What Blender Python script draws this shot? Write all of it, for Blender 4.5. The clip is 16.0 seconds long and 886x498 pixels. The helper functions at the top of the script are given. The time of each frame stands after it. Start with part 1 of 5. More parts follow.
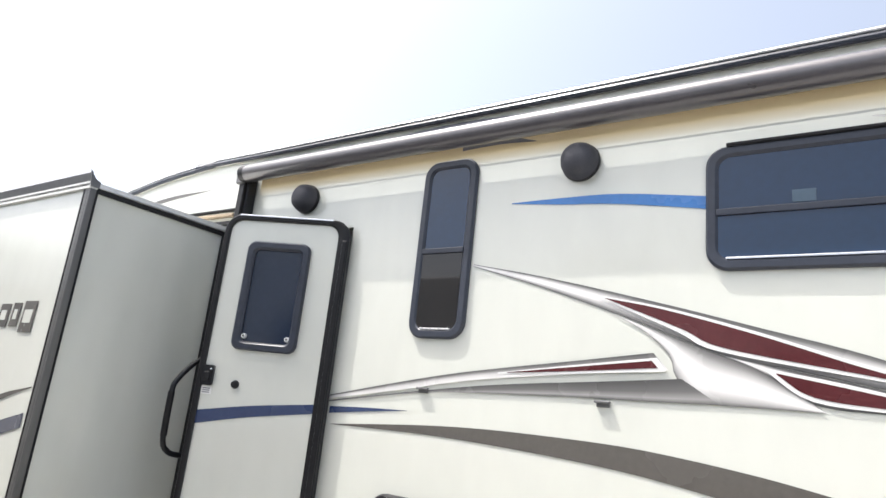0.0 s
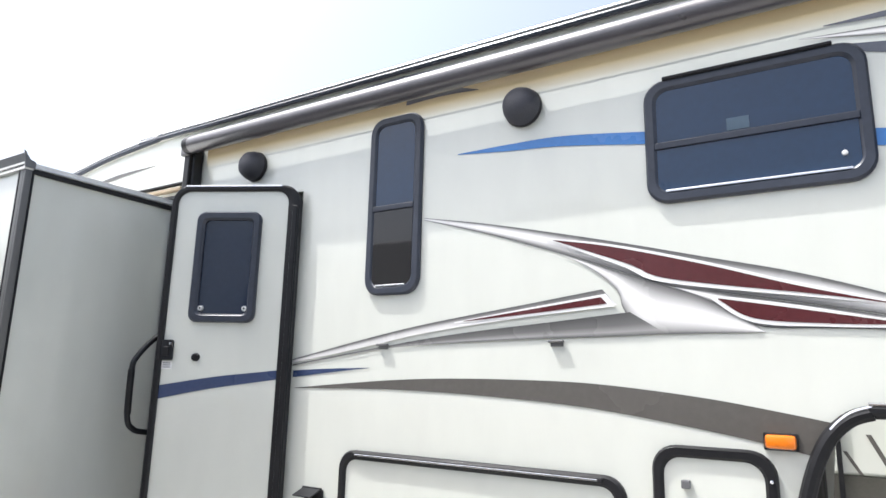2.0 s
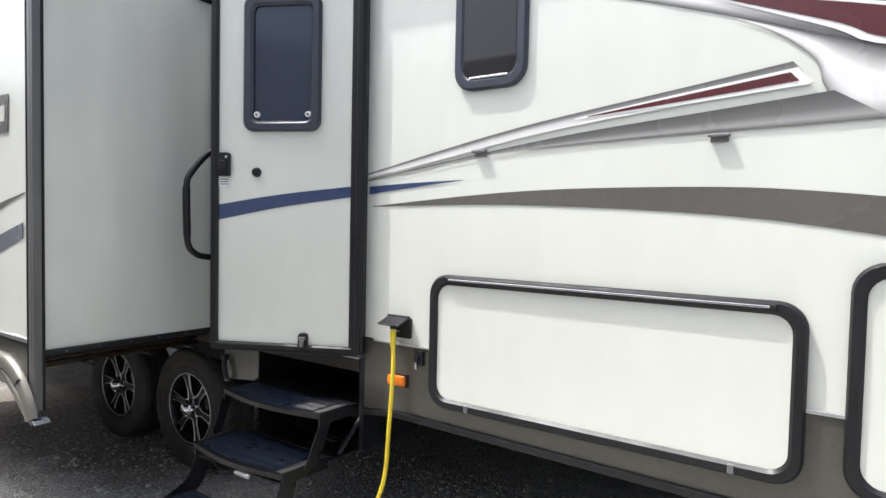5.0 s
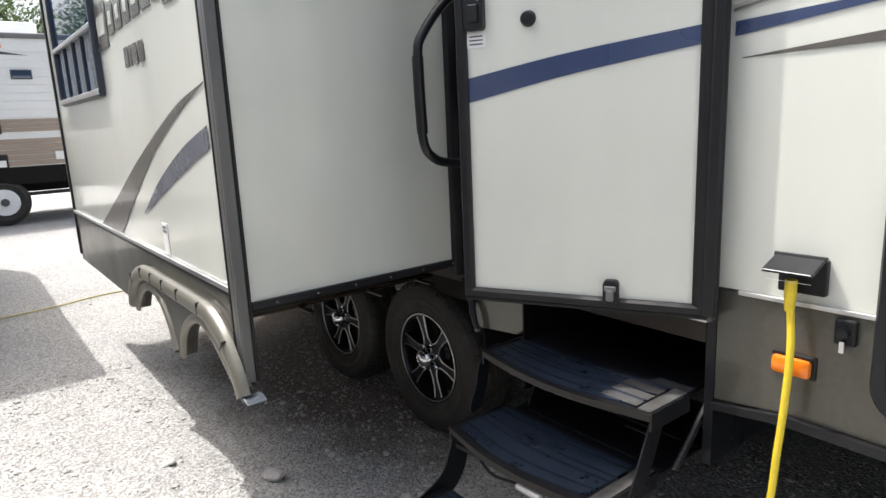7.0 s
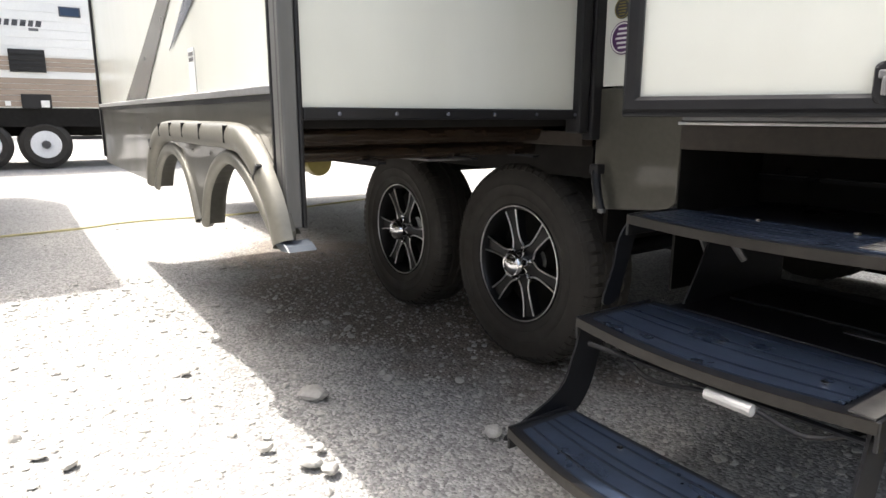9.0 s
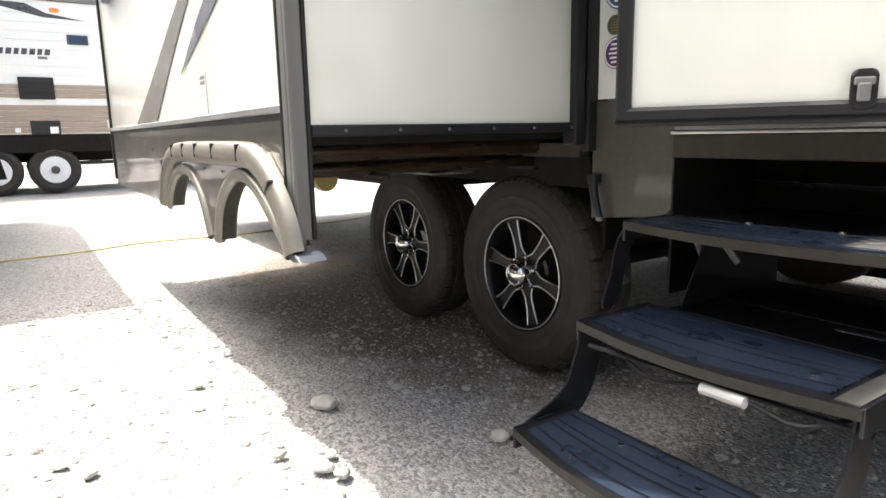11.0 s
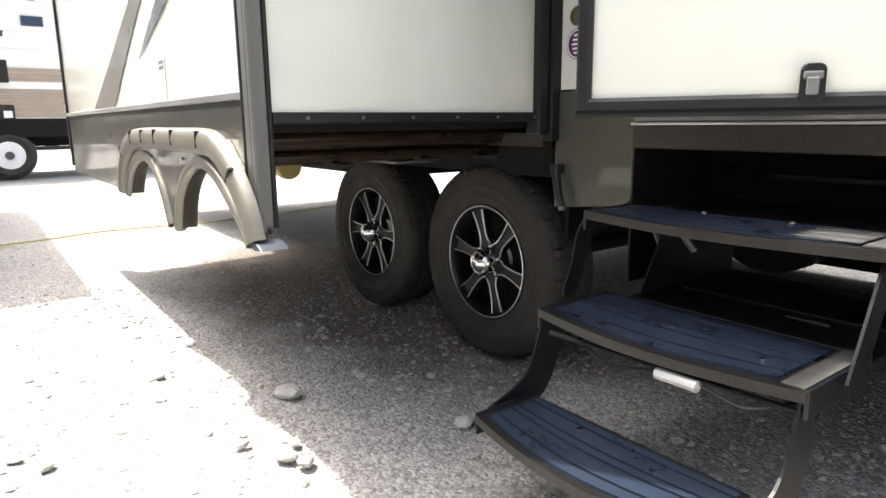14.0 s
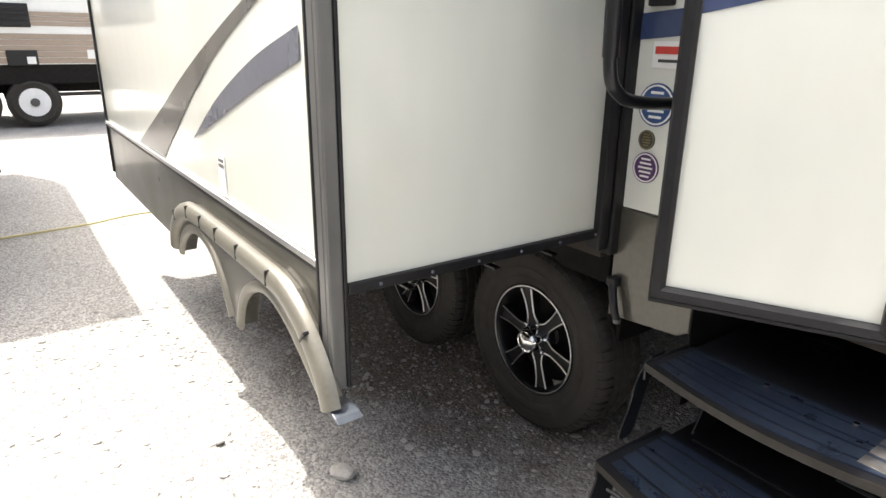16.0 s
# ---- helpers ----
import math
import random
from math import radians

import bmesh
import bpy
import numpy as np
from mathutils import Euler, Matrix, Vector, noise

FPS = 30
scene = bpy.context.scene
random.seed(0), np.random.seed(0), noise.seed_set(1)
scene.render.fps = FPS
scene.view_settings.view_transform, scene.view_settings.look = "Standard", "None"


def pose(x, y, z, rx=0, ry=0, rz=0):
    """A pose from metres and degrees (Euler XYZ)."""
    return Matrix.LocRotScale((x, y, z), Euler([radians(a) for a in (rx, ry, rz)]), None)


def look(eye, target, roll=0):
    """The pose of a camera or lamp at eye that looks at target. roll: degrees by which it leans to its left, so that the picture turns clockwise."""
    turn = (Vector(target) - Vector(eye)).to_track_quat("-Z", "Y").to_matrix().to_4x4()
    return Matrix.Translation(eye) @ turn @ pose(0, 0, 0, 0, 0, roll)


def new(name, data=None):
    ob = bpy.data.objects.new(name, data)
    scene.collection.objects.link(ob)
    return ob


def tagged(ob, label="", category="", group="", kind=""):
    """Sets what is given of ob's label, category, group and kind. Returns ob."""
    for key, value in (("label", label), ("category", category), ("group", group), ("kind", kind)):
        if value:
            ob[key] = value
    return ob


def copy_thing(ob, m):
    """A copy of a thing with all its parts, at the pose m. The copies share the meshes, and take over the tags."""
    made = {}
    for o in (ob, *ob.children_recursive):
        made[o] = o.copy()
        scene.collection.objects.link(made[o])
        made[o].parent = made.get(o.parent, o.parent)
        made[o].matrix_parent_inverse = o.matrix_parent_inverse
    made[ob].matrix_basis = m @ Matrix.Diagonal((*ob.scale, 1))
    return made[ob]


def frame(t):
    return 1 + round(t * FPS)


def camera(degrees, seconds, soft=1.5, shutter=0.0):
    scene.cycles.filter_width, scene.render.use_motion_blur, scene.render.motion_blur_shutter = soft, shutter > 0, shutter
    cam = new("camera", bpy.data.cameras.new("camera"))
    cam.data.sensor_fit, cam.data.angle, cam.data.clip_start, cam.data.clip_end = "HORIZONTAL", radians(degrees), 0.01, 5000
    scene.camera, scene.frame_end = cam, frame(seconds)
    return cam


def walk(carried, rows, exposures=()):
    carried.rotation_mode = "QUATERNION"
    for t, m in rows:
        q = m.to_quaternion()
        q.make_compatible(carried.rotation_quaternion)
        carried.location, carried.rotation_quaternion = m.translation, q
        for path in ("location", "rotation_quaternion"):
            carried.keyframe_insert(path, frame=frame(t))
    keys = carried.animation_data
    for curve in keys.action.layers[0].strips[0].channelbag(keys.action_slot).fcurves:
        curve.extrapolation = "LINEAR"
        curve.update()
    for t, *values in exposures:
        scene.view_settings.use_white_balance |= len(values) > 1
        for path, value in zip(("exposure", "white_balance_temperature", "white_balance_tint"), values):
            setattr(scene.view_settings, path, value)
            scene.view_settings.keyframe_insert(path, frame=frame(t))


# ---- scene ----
cam = camera(70.0, 16.0)
PATH = [
    (0, (2.435, -2.61, 1.711), (1.336, -1.013, 2.203), 6.1),
    (0.5, (2.454, -2.629, 1.715), (1.188, -1.137, 2.129), 3.4),
    (1, (2.479, -2.61, 1.714), (1.184, -1.145, 2.134), 3.6),
    (1.5, (2.481, -2.601, 1.69), (1.262, -1.087, 2.162), 3.7),
    (2, (2.514, -2.544, 1.654), (1.485, -0.876, 2.051), 1.3),
    (2.5, (2.557, -2.489, 1.67), (1.837, -0.655, 2.015), 0.6),
    (3, (2.526, -2.516, 1.728), (1.856, -0.659, 2.052), 0.3),
    (3.5, (2.465, -2.54, 1.652), (1.527, -0.801, 1.959), 1.5),
    (3.7, (2.459, -2.534, 1.654), (1.449, -0.819, 1.855), 1.5),
    (5.8, (1.496, -1.81, 1.45), (0.15, -0.352, 1.202), -0.2),
    (6, (1.376, -1.719, 1.511), (-0.06, -0.364, 1.195), -1.4),
    (6.5, (1.107, -1.651, 1.449), (-0.409, -0.416, 1.029), -0.0),
    (7, (0.875, -1.636, 1.463), (-0.676, -0.439, 1.061), -2.6),
    (7.5, (0.674, -1.533, 1.45), (-1.008, -0.531, 1.038), -4.9),
    (8, (0.424, -1.456, 1.254), (-1.141, -0.359, 0.663), -3.0),
    (8.5, (0.294, -1.458, 0.989), (-1.328, -0.379, 0.541), -0.5),
    (9, (0.277, -1.471, 0.889), (-1.34, -0.368, 0.478), 0.1),
    (9.2, (0.27, -1.469, 0.885), (-1.341, -0.356, 0.473), 1.0),
    (11.3, (0.338, -1.509, 0.88), (-1.294, -0.409, 0.528), -1.5),
    (11.5, (0.334, -1.506, 0.871), (-1.282, -0.388, 0.501), -1.5),
    (12, (0.33, -1.498, 0.871), (-1.255, -0.349, 0.464), -1.9),
    (12.5, (0.342, -1.499, 0.872), (-1.245, -0.351, 0.465), -1.5),
    (13, (0.349, -1.494, 0.872), (-1.227, -0.326, 0.482), -2.1),
    (13.5, (0.346, -1.493, 0.867), (-1.228, -0.326, 0.466), -1.5),
    (14, (0.348, -1.499, 0.882), (-1.225, -0.327, 0.488), -0.6),
    (14.5, (0.363, -1.502, 1.125), (-1.192, -0.363, 0.593), -0.2),
    (15, (0.394, -1.581, 1.422), (-1.153, -0.479, 0.797), 1.9),
    (15.5, (0.375, -1.675, 1.481), (-1.216, -0.597, 0.925), 1.0),
    (16, (0.174, -1.536, 1.452), (-1.376, -0.439, 0.823), 0.8),
]
walk(cam, [(t, look(eye, target, roll)) for t, eye, target, roll in PATH],
     exposures=[(0, 1.08, 6350, 10), (1.0, 1.07, 6250, 10), (2.5, 1.06, 6100, 10), (3.7, 1.06, 6100, 10), (5.8, 0.98, 6250, 10), (7.0, 1.06, 6350, 10), (8.0, 1.12, 6500, 10), (8.6, 1.6, 6550, 10), (11.3, 1.93, 6700, 10), (14.0, 2.0, 6650, 10), (14.6, 2.06, 6650, 10), (15.2, 1.9, 6700, 10), (16.0, 1.8, 6750, 10)])

# ---- world, sun ----
SUN_TO = Vector((-0.42, -0.22, 1.0)).normalized()
world = bpy.data.worlds.new("sky_world")
scene.world = world
world.use_nodes = True
wn = world.node_tree
sky = wn.nodes.new("ShaderNodeTexSky")
sky.sky_type = "NISHITA"
sky.sun_disc = False
sky.sun_elevation = math.asin(SUN_TO.z)
sky.sun_rotation = math.atan2(SUN_TO.x, SUN_TO.y)
sky.dust_density = 7.0
sky.air_density = 1.0
haze = wn.nodes.new("ShaderNodeHueSaturation")  # thin white summer haze
haze.inputs["Saturation"].default_value, haze.inputs["Value"].default_value = 0.62, 1.05
wn.links.new(sky.outputs["Color"], haze.inputs["Color"])
wn.links.new(haze.outputs["Color"], wn.nodes["Background"].inputs["Color"])
wn.nodes["Background"].inputs["Strength"].default_value = 0.15
lamp = bpy.data.lights.new("sun", "SUN")
lamp.energy, lamp.angle, lamp.color = 2.5, radians(0.55), (1.0, 0.96, 0.90)
sun = new("sun", lamp)
sun.matrix_world = look((0, 0, 30), Vector((0, 0, 30)) - SUN_TO)


# ---- materials ----
def material(name, colour, rough=0.5, metal=0.0, grain=40.0, blotch=3.0, vary=0.12, bump=0.0, coat=0.0, spec=0.5, rand=0.0, stretch=(1, 1, 1)):
    """A surface with grain and larger stains, both in world size."""
    m = bpy.data.materials.new(name)
    m.use_nodes = True
    nt = m.node_tree
    p = nt.nodes["Principled BSDF"]
    geo = nt.nodes.new("ShaderNodeNewGeometry")
    mp = nt.nodes.new("ShaderNodeMapping")
    mp.inputs["Scale"].default_value = stretch
    nt.links.new(geo.outputs["Position"], mp.inputs["Vector"])
    fine, big = nt.nodes.new("ShaderNodeTexNoise"), nt.nodes.new("ShaderNodeTexNoise")
    for n, s, d in ((fine, grain, 3), (big, blotch, 4)):
        n.inputs["Scale"].default_value = s
        n.inputs["Detail"].default_value = d
        nt.links.new(mp.outputs["Vector"], n.inputs["Vector"])
    add = nt.nodes.new("ShaderNodeMath")
    add.operation = "MULTIPLY_ADD"
    add.inputs[1].default_value = 0.5
    nt.links.new(fine.outputs["Fac"], add.inputs[0])
    half = nt.nodes.new("ShaderNodeMath")
    half.operation = "MULTIPLY"
    half.inputs[1].default_value = 0.5
    nt.links.new(big.outputs["Fac"], half.inputs[0])
    nt.links.new(half.outputs[0], add.inputs[2])
    last = add.outputs[0]
    if rand:
        info = nt.nodes.new("ShaderNodeObjectInfo")
        isl = nt.nodes.new("ShaderNodeNewGeometry")
        both = nt.nodes.new("ShaderNodeMath")
        both.operation = "ADD"
        nt.links.new(info.outputs["Random"], both.inputs[0])
        nt.links.new(isl.outputs["Random Per Island"], both.inputs[1])
        r = nt.nodes.new("ShaderNodeMath")
        r.operation = "MULTIPLY_ADD"
        r.inputs[1].default_value = rand
        nt.links.new(both.outputs[0], r.inputs[0])
        nt.links.new(last, r.inputs[2])
        last = r.outputs[0]
    rng = nt.nodes.new("ShaderNodeMapRange")
    rng.inputs["From Min"].default_value, rng.inputs["From Max"].default_value = 0.3, 0.7 + rand * 2
    rng.inputs["To Min"].default_value, rng.inputs["To Max"].default_value = 1 - vary, 1 + vary
    nt.links.new(last, rng.inputs["Value"])
    mul = nt.nodes.new("ShaderNodeVectorMath")
    mul.operation = "SCALE"
    mul.inputs[0].default_value = colour
    nt.links.new(rng.outputs["Result"], mul.inputs["Scale"])
    nt.links.new(mul.outputs["Vector"], p.inputs["Base Color"])
    rr = nt.nodes.new("ShaderNodeMapRange")
    rr.inputs["From Min"].default_value, rr.inputs["From Max"].default_value = 0.3, 0.7
    rr.inputs["To Min"].default_value, rr.inputs["To Max"].default_value = rough * 0.8, min(1, rough * 1.25)
    nt.links.new(big.outputs["Fac"], rr.inputs["Value"])
    nt.links.new(rr.outputs["Result"], p.inputs["Roughness"])
    p.inputs["Metallic"].default_value = metal
    p.inputs["Coat Weight"].default_value = coat
    p.inputs["Coat Roughness"].default_value = 0.05
    p.inputs["Specular IOR Level"].default_value = spec
    if bump:
        b = nt.nodes.new("ShaderNodeBump")
        b.inputs["Strength"].default_value = 0.6
        b.inputs["Distance"].default_value = bump
        nt.links.new(add.outputs[0], b.inputs["Height"])
        nt.links.new(b.outputs["Normal"], p.inputs["Normal"])
    return m


def ramp_paint(name, stops, rough=0.25):
    """Printed vinyl whose tone runs across the band (V of the map)."""
    m = material(name, (1, 1, 1), rough, vary=0.05, coat=0.3)
    nt = m.node_tree
    p = nt.nodes["Principled BSDF"]
    uv = nt.nodes.new("ShaderNodeUVMap")
    sep = nt.nodes.new("ShaderNodeSeparateXYZ")
    ramp = nt.nodes.new("ShaderNodeValToRGB")
    nt.links.new(uv.outputs["UV"], sep.inputs[0])
    nt.links.new(sep.outputs["Y"], ramp.inputs["Fac"])
    el = ramp.color_ramp.elements
    while len(el) < len(stops):
        el.new(0.5)
    for e, (pos, g) in zip(el, stops):
        e.position, e.color = pos, (g, g * 0.985, g * 0.96, 1)
    nt.links.new(ramp.outputs["Color"], p.inputs["Base Color"])
    return m


def glass_dark(name, colour, rough=0.02):
    m = material(name, colour, rough, vary=0.1, blotch=2.0, spec=0.6)
    return m


CREAM = material("cream_gelcoat", (0.672, 0.685, 0.622), 0.17, grain=9, blotch=0.8, vary=0.035, coat=0.6, stretch=(1, 1, 0.35))
CREAM_ROOF = material("white_roof_membrane", (0.74, 0.74, 0.71), 0.5, vary=0.06)
BRONZE = material("bronze_grey_paint", (0.092, 0.088, 0.073), 0.34, metal=0.42, grain=60, blotch=2.5, vary=0.14, coat=0.4)
# paler copy of the bronze: sunlight put into the flare's rib and lips
FLARE = material("sun_paled_flare_plastic", (0.165, 0.158, 0.132), 0.36, metal=0.3, grain=80, blotch=3, vary=0.12)
RAIL_BROWN = material("brown_rail_paint", (0.022, 0.015, 0.010), 0.2, vary=0.35, grain=15)
BLACK_TRIM = material("black_trim", (0.012, 0.012, 0.0135), 0.42, vary=0.25, grain=30, bump=0.0003, spec=0.32)
SLATE_TRIM = material("slate_frame_plastic", (0.030, 0.036, 0.052), 0.36, vary=0.2, bump=0.0003)
CORNER_GREY = material("satin_grey_corner_moulding", (0.135, 0.135, 0.132), 0.34, metal=0.3, vary=0.15, stretch=(1, 1, 0.2))
GREY_TRIM = material("grey_corner_moulding", (0.15, 0.15, 0.152), 0.4, metal=0.2, vary=0.15)
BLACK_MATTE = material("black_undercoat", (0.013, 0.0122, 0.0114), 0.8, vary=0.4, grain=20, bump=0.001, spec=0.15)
STEEL_BLACK = material("black_painted_steel", (0.0095, 0.0102, 0.0125), 0.32, vary=0.3, grain=25, bump=0.0006, spec=0.38)
# the blue in this base stands for sky sheen on the treads
TREAD = material("ribbed_step_tread", (0.017, 0.025, 0.043), 0.31, vary=0.35, grain=38, blotch=9, bump=0.0012)
NOSE = material("rust_stained_steel", (0.015, 0.0132, 0.0115), 0.34, spec=0.35, vary=0.5, grain=50)
WORN_STEEL = material("scuffed_bare_steel", (0.125, 0.123, 0.12), 0.4, metal=0.45, vary=0.4, grain=30, blotch=14)
RUST = material("rusty_edge", (0.028, 0.022, 0.017), 0.6, vary=0.4, grain=50)
TYRE = material("tyre_rubber", (0.026, 0.0235, 0.0205), 0.75, vary=0.35, grain=25, blotch=5, bump=0.001)
RIM = material("gloss_black_rim", (0.008, 0.008, 0.009), 0.4, vary=0.2, spec=0.3)
CHROME = material("chrome", (0.75, 0.75, 0.76), 0.13, metal=1.0, vary=0.08)
ALU = material("machined_aluminium", (0.72, 0.72, 0.72), 0.36, metal=1.0, vary=0.1)
WHITE_RIM = material("white_painted_steel", (0.74, 0.75, 0.77), 0.35, vary=0.08)
# dark tint with the blue of the reflected sky put into its colour
GLASS = glass_dark("sky_blue_tinted_glass", (0.011, 0.030, 0.070))
GLASS_LOWER = glass_dark("dark_brown_window_glass", (0.013, 0.0115, 0.011), 0.04)
GLASS_DOOR = glass_dark("frosted_door_glass", (0.022, 0.032, 0.055), 0.12)
FABRIC = material("dark_vinyl_fabric", (0.06, 0.054, 0.060), 0.34, vary=0.2, grain=30, blotch=3, coat=0.7, spec=0.8)
YELLOW = material("yellow_cable", (0.74, 0.56, 0.03), 0.45, vary=0.12)
# yellow washed out to stand for glare on the sunlit gravel
YELLOW_GLARE = material("glare_paled_yellow_cord", (0.50, 0.45, 0.24), 0.7, vary=0.25)
LAMP_WHITE = material("dull_white_lens", (0.42, 0.42, 0.41), 0.4, vary=0.1)
BRASS = material("yellowed_plastic_pipe", (0.20, 0.165, 0.05), 0.3, vary=0.2)
AMBER = material("amber_lens", (0.80, 0.20, 0.008), 0.2, vary=0.15, coat=0.6)
WHITE = material("white_label", (0.78, 0.78, 0.76), 0.4, vary=0.04)
RED = material("red_print", (0.55, 0.05, 0.04), 0.4)
PURPLE = material("purple_sticker", (0.075, 0.025, 0.10), 0.35)
NAVY = material("navy_sticker", (0.03, 0.07, 0.19), 0.35)
BLUE = material("blue_vinyl", (0.045, 0.18, 0.48), 0.25, vary=0.08, coat=0.3)
BLUE_DARK = material("navy_vinyl_stripe", (0.040, 0.060, 0.135), 0.25, vary=0.1, coat=0.3)
SLATE = material("slate_vinyl_stripe", (0.115, 0.12, 0.145), 0.25, vary=0.1, coat=0.3)
TAUPE = material("taupe_vinyl_stripe", (0.105, 0.098, 0.088), 0.25, vary=0.1, coat=0.3)
MAROON = material("maroon_vinyl", (0.085, 0.018, 0.020), 0.25, vary=0.15, coat=0.3)
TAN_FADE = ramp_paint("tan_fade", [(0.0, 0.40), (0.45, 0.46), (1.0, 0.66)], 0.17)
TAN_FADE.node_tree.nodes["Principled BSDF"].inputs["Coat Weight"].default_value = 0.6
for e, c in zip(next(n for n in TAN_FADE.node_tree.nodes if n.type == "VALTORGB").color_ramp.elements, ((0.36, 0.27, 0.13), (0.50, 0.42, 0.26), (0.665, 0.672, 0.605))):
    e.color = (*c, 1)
CHARCOAL = material("charcoal_lettering", (0.05, 0.05, 0.055), 0.3, vary=0.1)
SILVER = ramp_paint("silver_fade", [(0.0, 0.10), (0.10, 0.16), (0.34, 0.74), (0.62, 0.80), (0.88, 0.22), (1.0, 0.09)])
SILVER_DOWN = ramp_paint("silver_fade_down", [(0.0, 0.10), (0.22, 0.18), (0.55, 0.62), (1.0, 0.74)])
SILVER_UP = ramp_paint("silver_fade_up", [(0.0, 0.085), (0.5, 0.15), (0.8, 0.32), (1.0, 0.11)])
BLADE = ramp_paint("silver_blade", [(0.0, 0.09), (0.12, 0.26), (0.35, 0.74), (0.7, 0.72), (0.9, 0.36), (1.0, 0.10)])
STONE = material("gravel_stone", (0.38, 0.37, 0.345), 0.85, vary=0.5, grain=60, blotch=12, bump=0.002, rand=0.3)
TAN = material("tan_corrugated_siding", (0.30, 0.235, 0.185), 0.4, vary=0.1)
OFFWHITE = material("white_siding", (0.72, 0.72, 0.70), 0.35, vary=0.05)
BARK = material("bark", (0.09, 0.07, 0.05), 0.9, vary=0.3, bump=0.01)
LEAF = material("leaf", (0.10, 0.16, 0.045), 0.6, vary=0.3, rand=0.2)
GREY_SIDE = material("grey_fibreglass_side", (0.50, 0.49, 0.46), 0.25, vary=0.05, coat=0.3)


def ground_material():
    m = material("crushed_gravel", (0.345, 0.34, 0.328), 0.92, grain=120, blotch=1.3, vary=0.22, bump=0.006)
    nt = m.node_tree
    p = nt.nodes["Principled BSDF"]
    geo = nt.nodes.new("ShaderNodeNewGeometry")
    vor = nt.nodes.new("ShaderNodeTexVoronoi")
    vor.inputs["Scale"].default_value = 100
    vor2 = nt.nodes.new("ShaderNodeTexVoronoi")
    vor2.inputs["Scale"].default_value = 85
    for v in (vor, vor2):
        nt.links.new(geo.outputs["Position"], v.inputs["Vector"])
    sepc = nt.nodes.new("ShaderNodeSeparateColor")
    nt.links.new(vor.outputs["Color"], sepc.inputs["Color"])
    tone = nt.nodes.new("ShaderNodeMapRange")
    tone.inputs["To Min"].default_value, tone.inputs["To Max"].default_value = 0.54, 1.34
    nt.links.new(sepc.outputs["Red"], tone.inputs["Value"])
    old = p.inputs["Base Color"].links[0].from_socket
    mul = nt.nodes.new("ShaderNodeVectorMath")
    mul.operation = "SCALE"
    nt.links.new(old, mul.inputs[0])
    nt.links.new(tone.outputs["Result"], mul.inputs["Scale"])
    # brown earth with the shade under the slide-out darkened into its tint, with ragged edges
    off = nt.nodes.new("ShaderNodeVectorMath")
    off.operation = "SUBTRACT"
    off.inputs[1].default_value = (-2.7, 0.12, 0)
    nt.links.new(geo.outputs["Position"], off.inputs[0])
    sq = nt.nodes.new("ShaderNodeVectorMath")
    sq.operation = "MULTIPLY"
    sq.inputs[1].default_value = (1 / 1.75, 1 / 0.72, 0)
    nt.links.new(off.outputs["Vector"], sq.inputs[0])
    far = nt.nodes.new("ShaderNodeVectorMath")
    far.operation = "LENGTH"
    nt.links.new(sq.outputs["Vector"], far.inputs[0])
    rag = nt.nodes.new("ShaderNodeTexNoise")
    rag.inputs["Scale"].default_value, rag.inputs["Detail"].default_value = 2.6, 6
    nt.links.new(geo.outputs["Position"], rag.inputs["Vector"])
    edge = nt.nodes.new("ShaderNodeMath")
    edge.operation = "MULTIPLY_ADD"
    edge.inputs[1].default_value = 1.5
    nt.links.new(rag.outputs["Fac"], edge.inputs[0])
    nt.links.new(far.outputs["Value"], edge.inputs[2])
    # strength of the brown earth and painted shade, fading outwards
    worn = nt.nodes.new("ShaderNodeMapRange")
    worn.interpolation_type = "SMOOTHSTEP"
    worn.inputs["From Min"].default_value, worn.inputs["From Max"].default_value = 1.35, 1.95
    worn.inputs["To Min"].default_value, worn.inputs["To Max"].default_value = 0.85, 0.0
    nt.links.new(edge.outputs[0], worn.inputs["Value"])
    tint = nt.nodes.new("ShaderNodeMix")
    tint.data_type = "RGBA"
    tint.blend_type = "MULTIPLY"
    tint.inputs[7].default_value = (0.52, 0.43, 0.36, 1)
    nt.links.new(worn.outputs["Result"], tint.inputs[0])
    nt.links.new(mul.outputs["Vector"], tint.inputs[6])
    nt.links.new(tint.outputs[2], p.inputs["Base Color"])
    sub = nt.nodes.new("ShaderNodeMath")
    sub.operation = "ADD"
    nt.links.new(vor.outputs["Distance"], sub.inputs[0])
    nt.links.new(vor2.outputs["Distance"], sub.inputs[1])
    b = nt.nodes.new("ShaderNodeBump")
    b.invert = True
    b.inputs["Strength"].default_value, b.inputs["Distance"].default_value = 0.85, 0.005
    nt.links.new(sub.outputs[0], b.inputs["Height"])
    nt.links.new(p.inputs["Normal"].links[0].from_socket, b.inputs["Normal"])
    nt.links.new(b.outputs["Normal"], p.inputs["Normal"])
    return m


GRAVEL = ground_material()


# ---- mesh helpers ----
def part(name, bm, mat, parent=None, label="", smooth=False):
    bmesh.ops.recalc_face_normals(bm, faces=bm.faces)
    me = bpy.data.meshes.new(name)
    bm.to_mesh(me)
    bm.free()
    if smooth:
        for poly in me.polygons:
            poly.use_smooth = True
        me.set_sharp_from_angle(angle=radians(35))
    for mm in (mat if isinstance(mat, (list, tuple)) else [mat]):
        me.materials.append(mm)
    ob = new(name, me)
    if parent is not None:
        ob.parent = parent
    if label:
        ob["label"] = label
    return ob


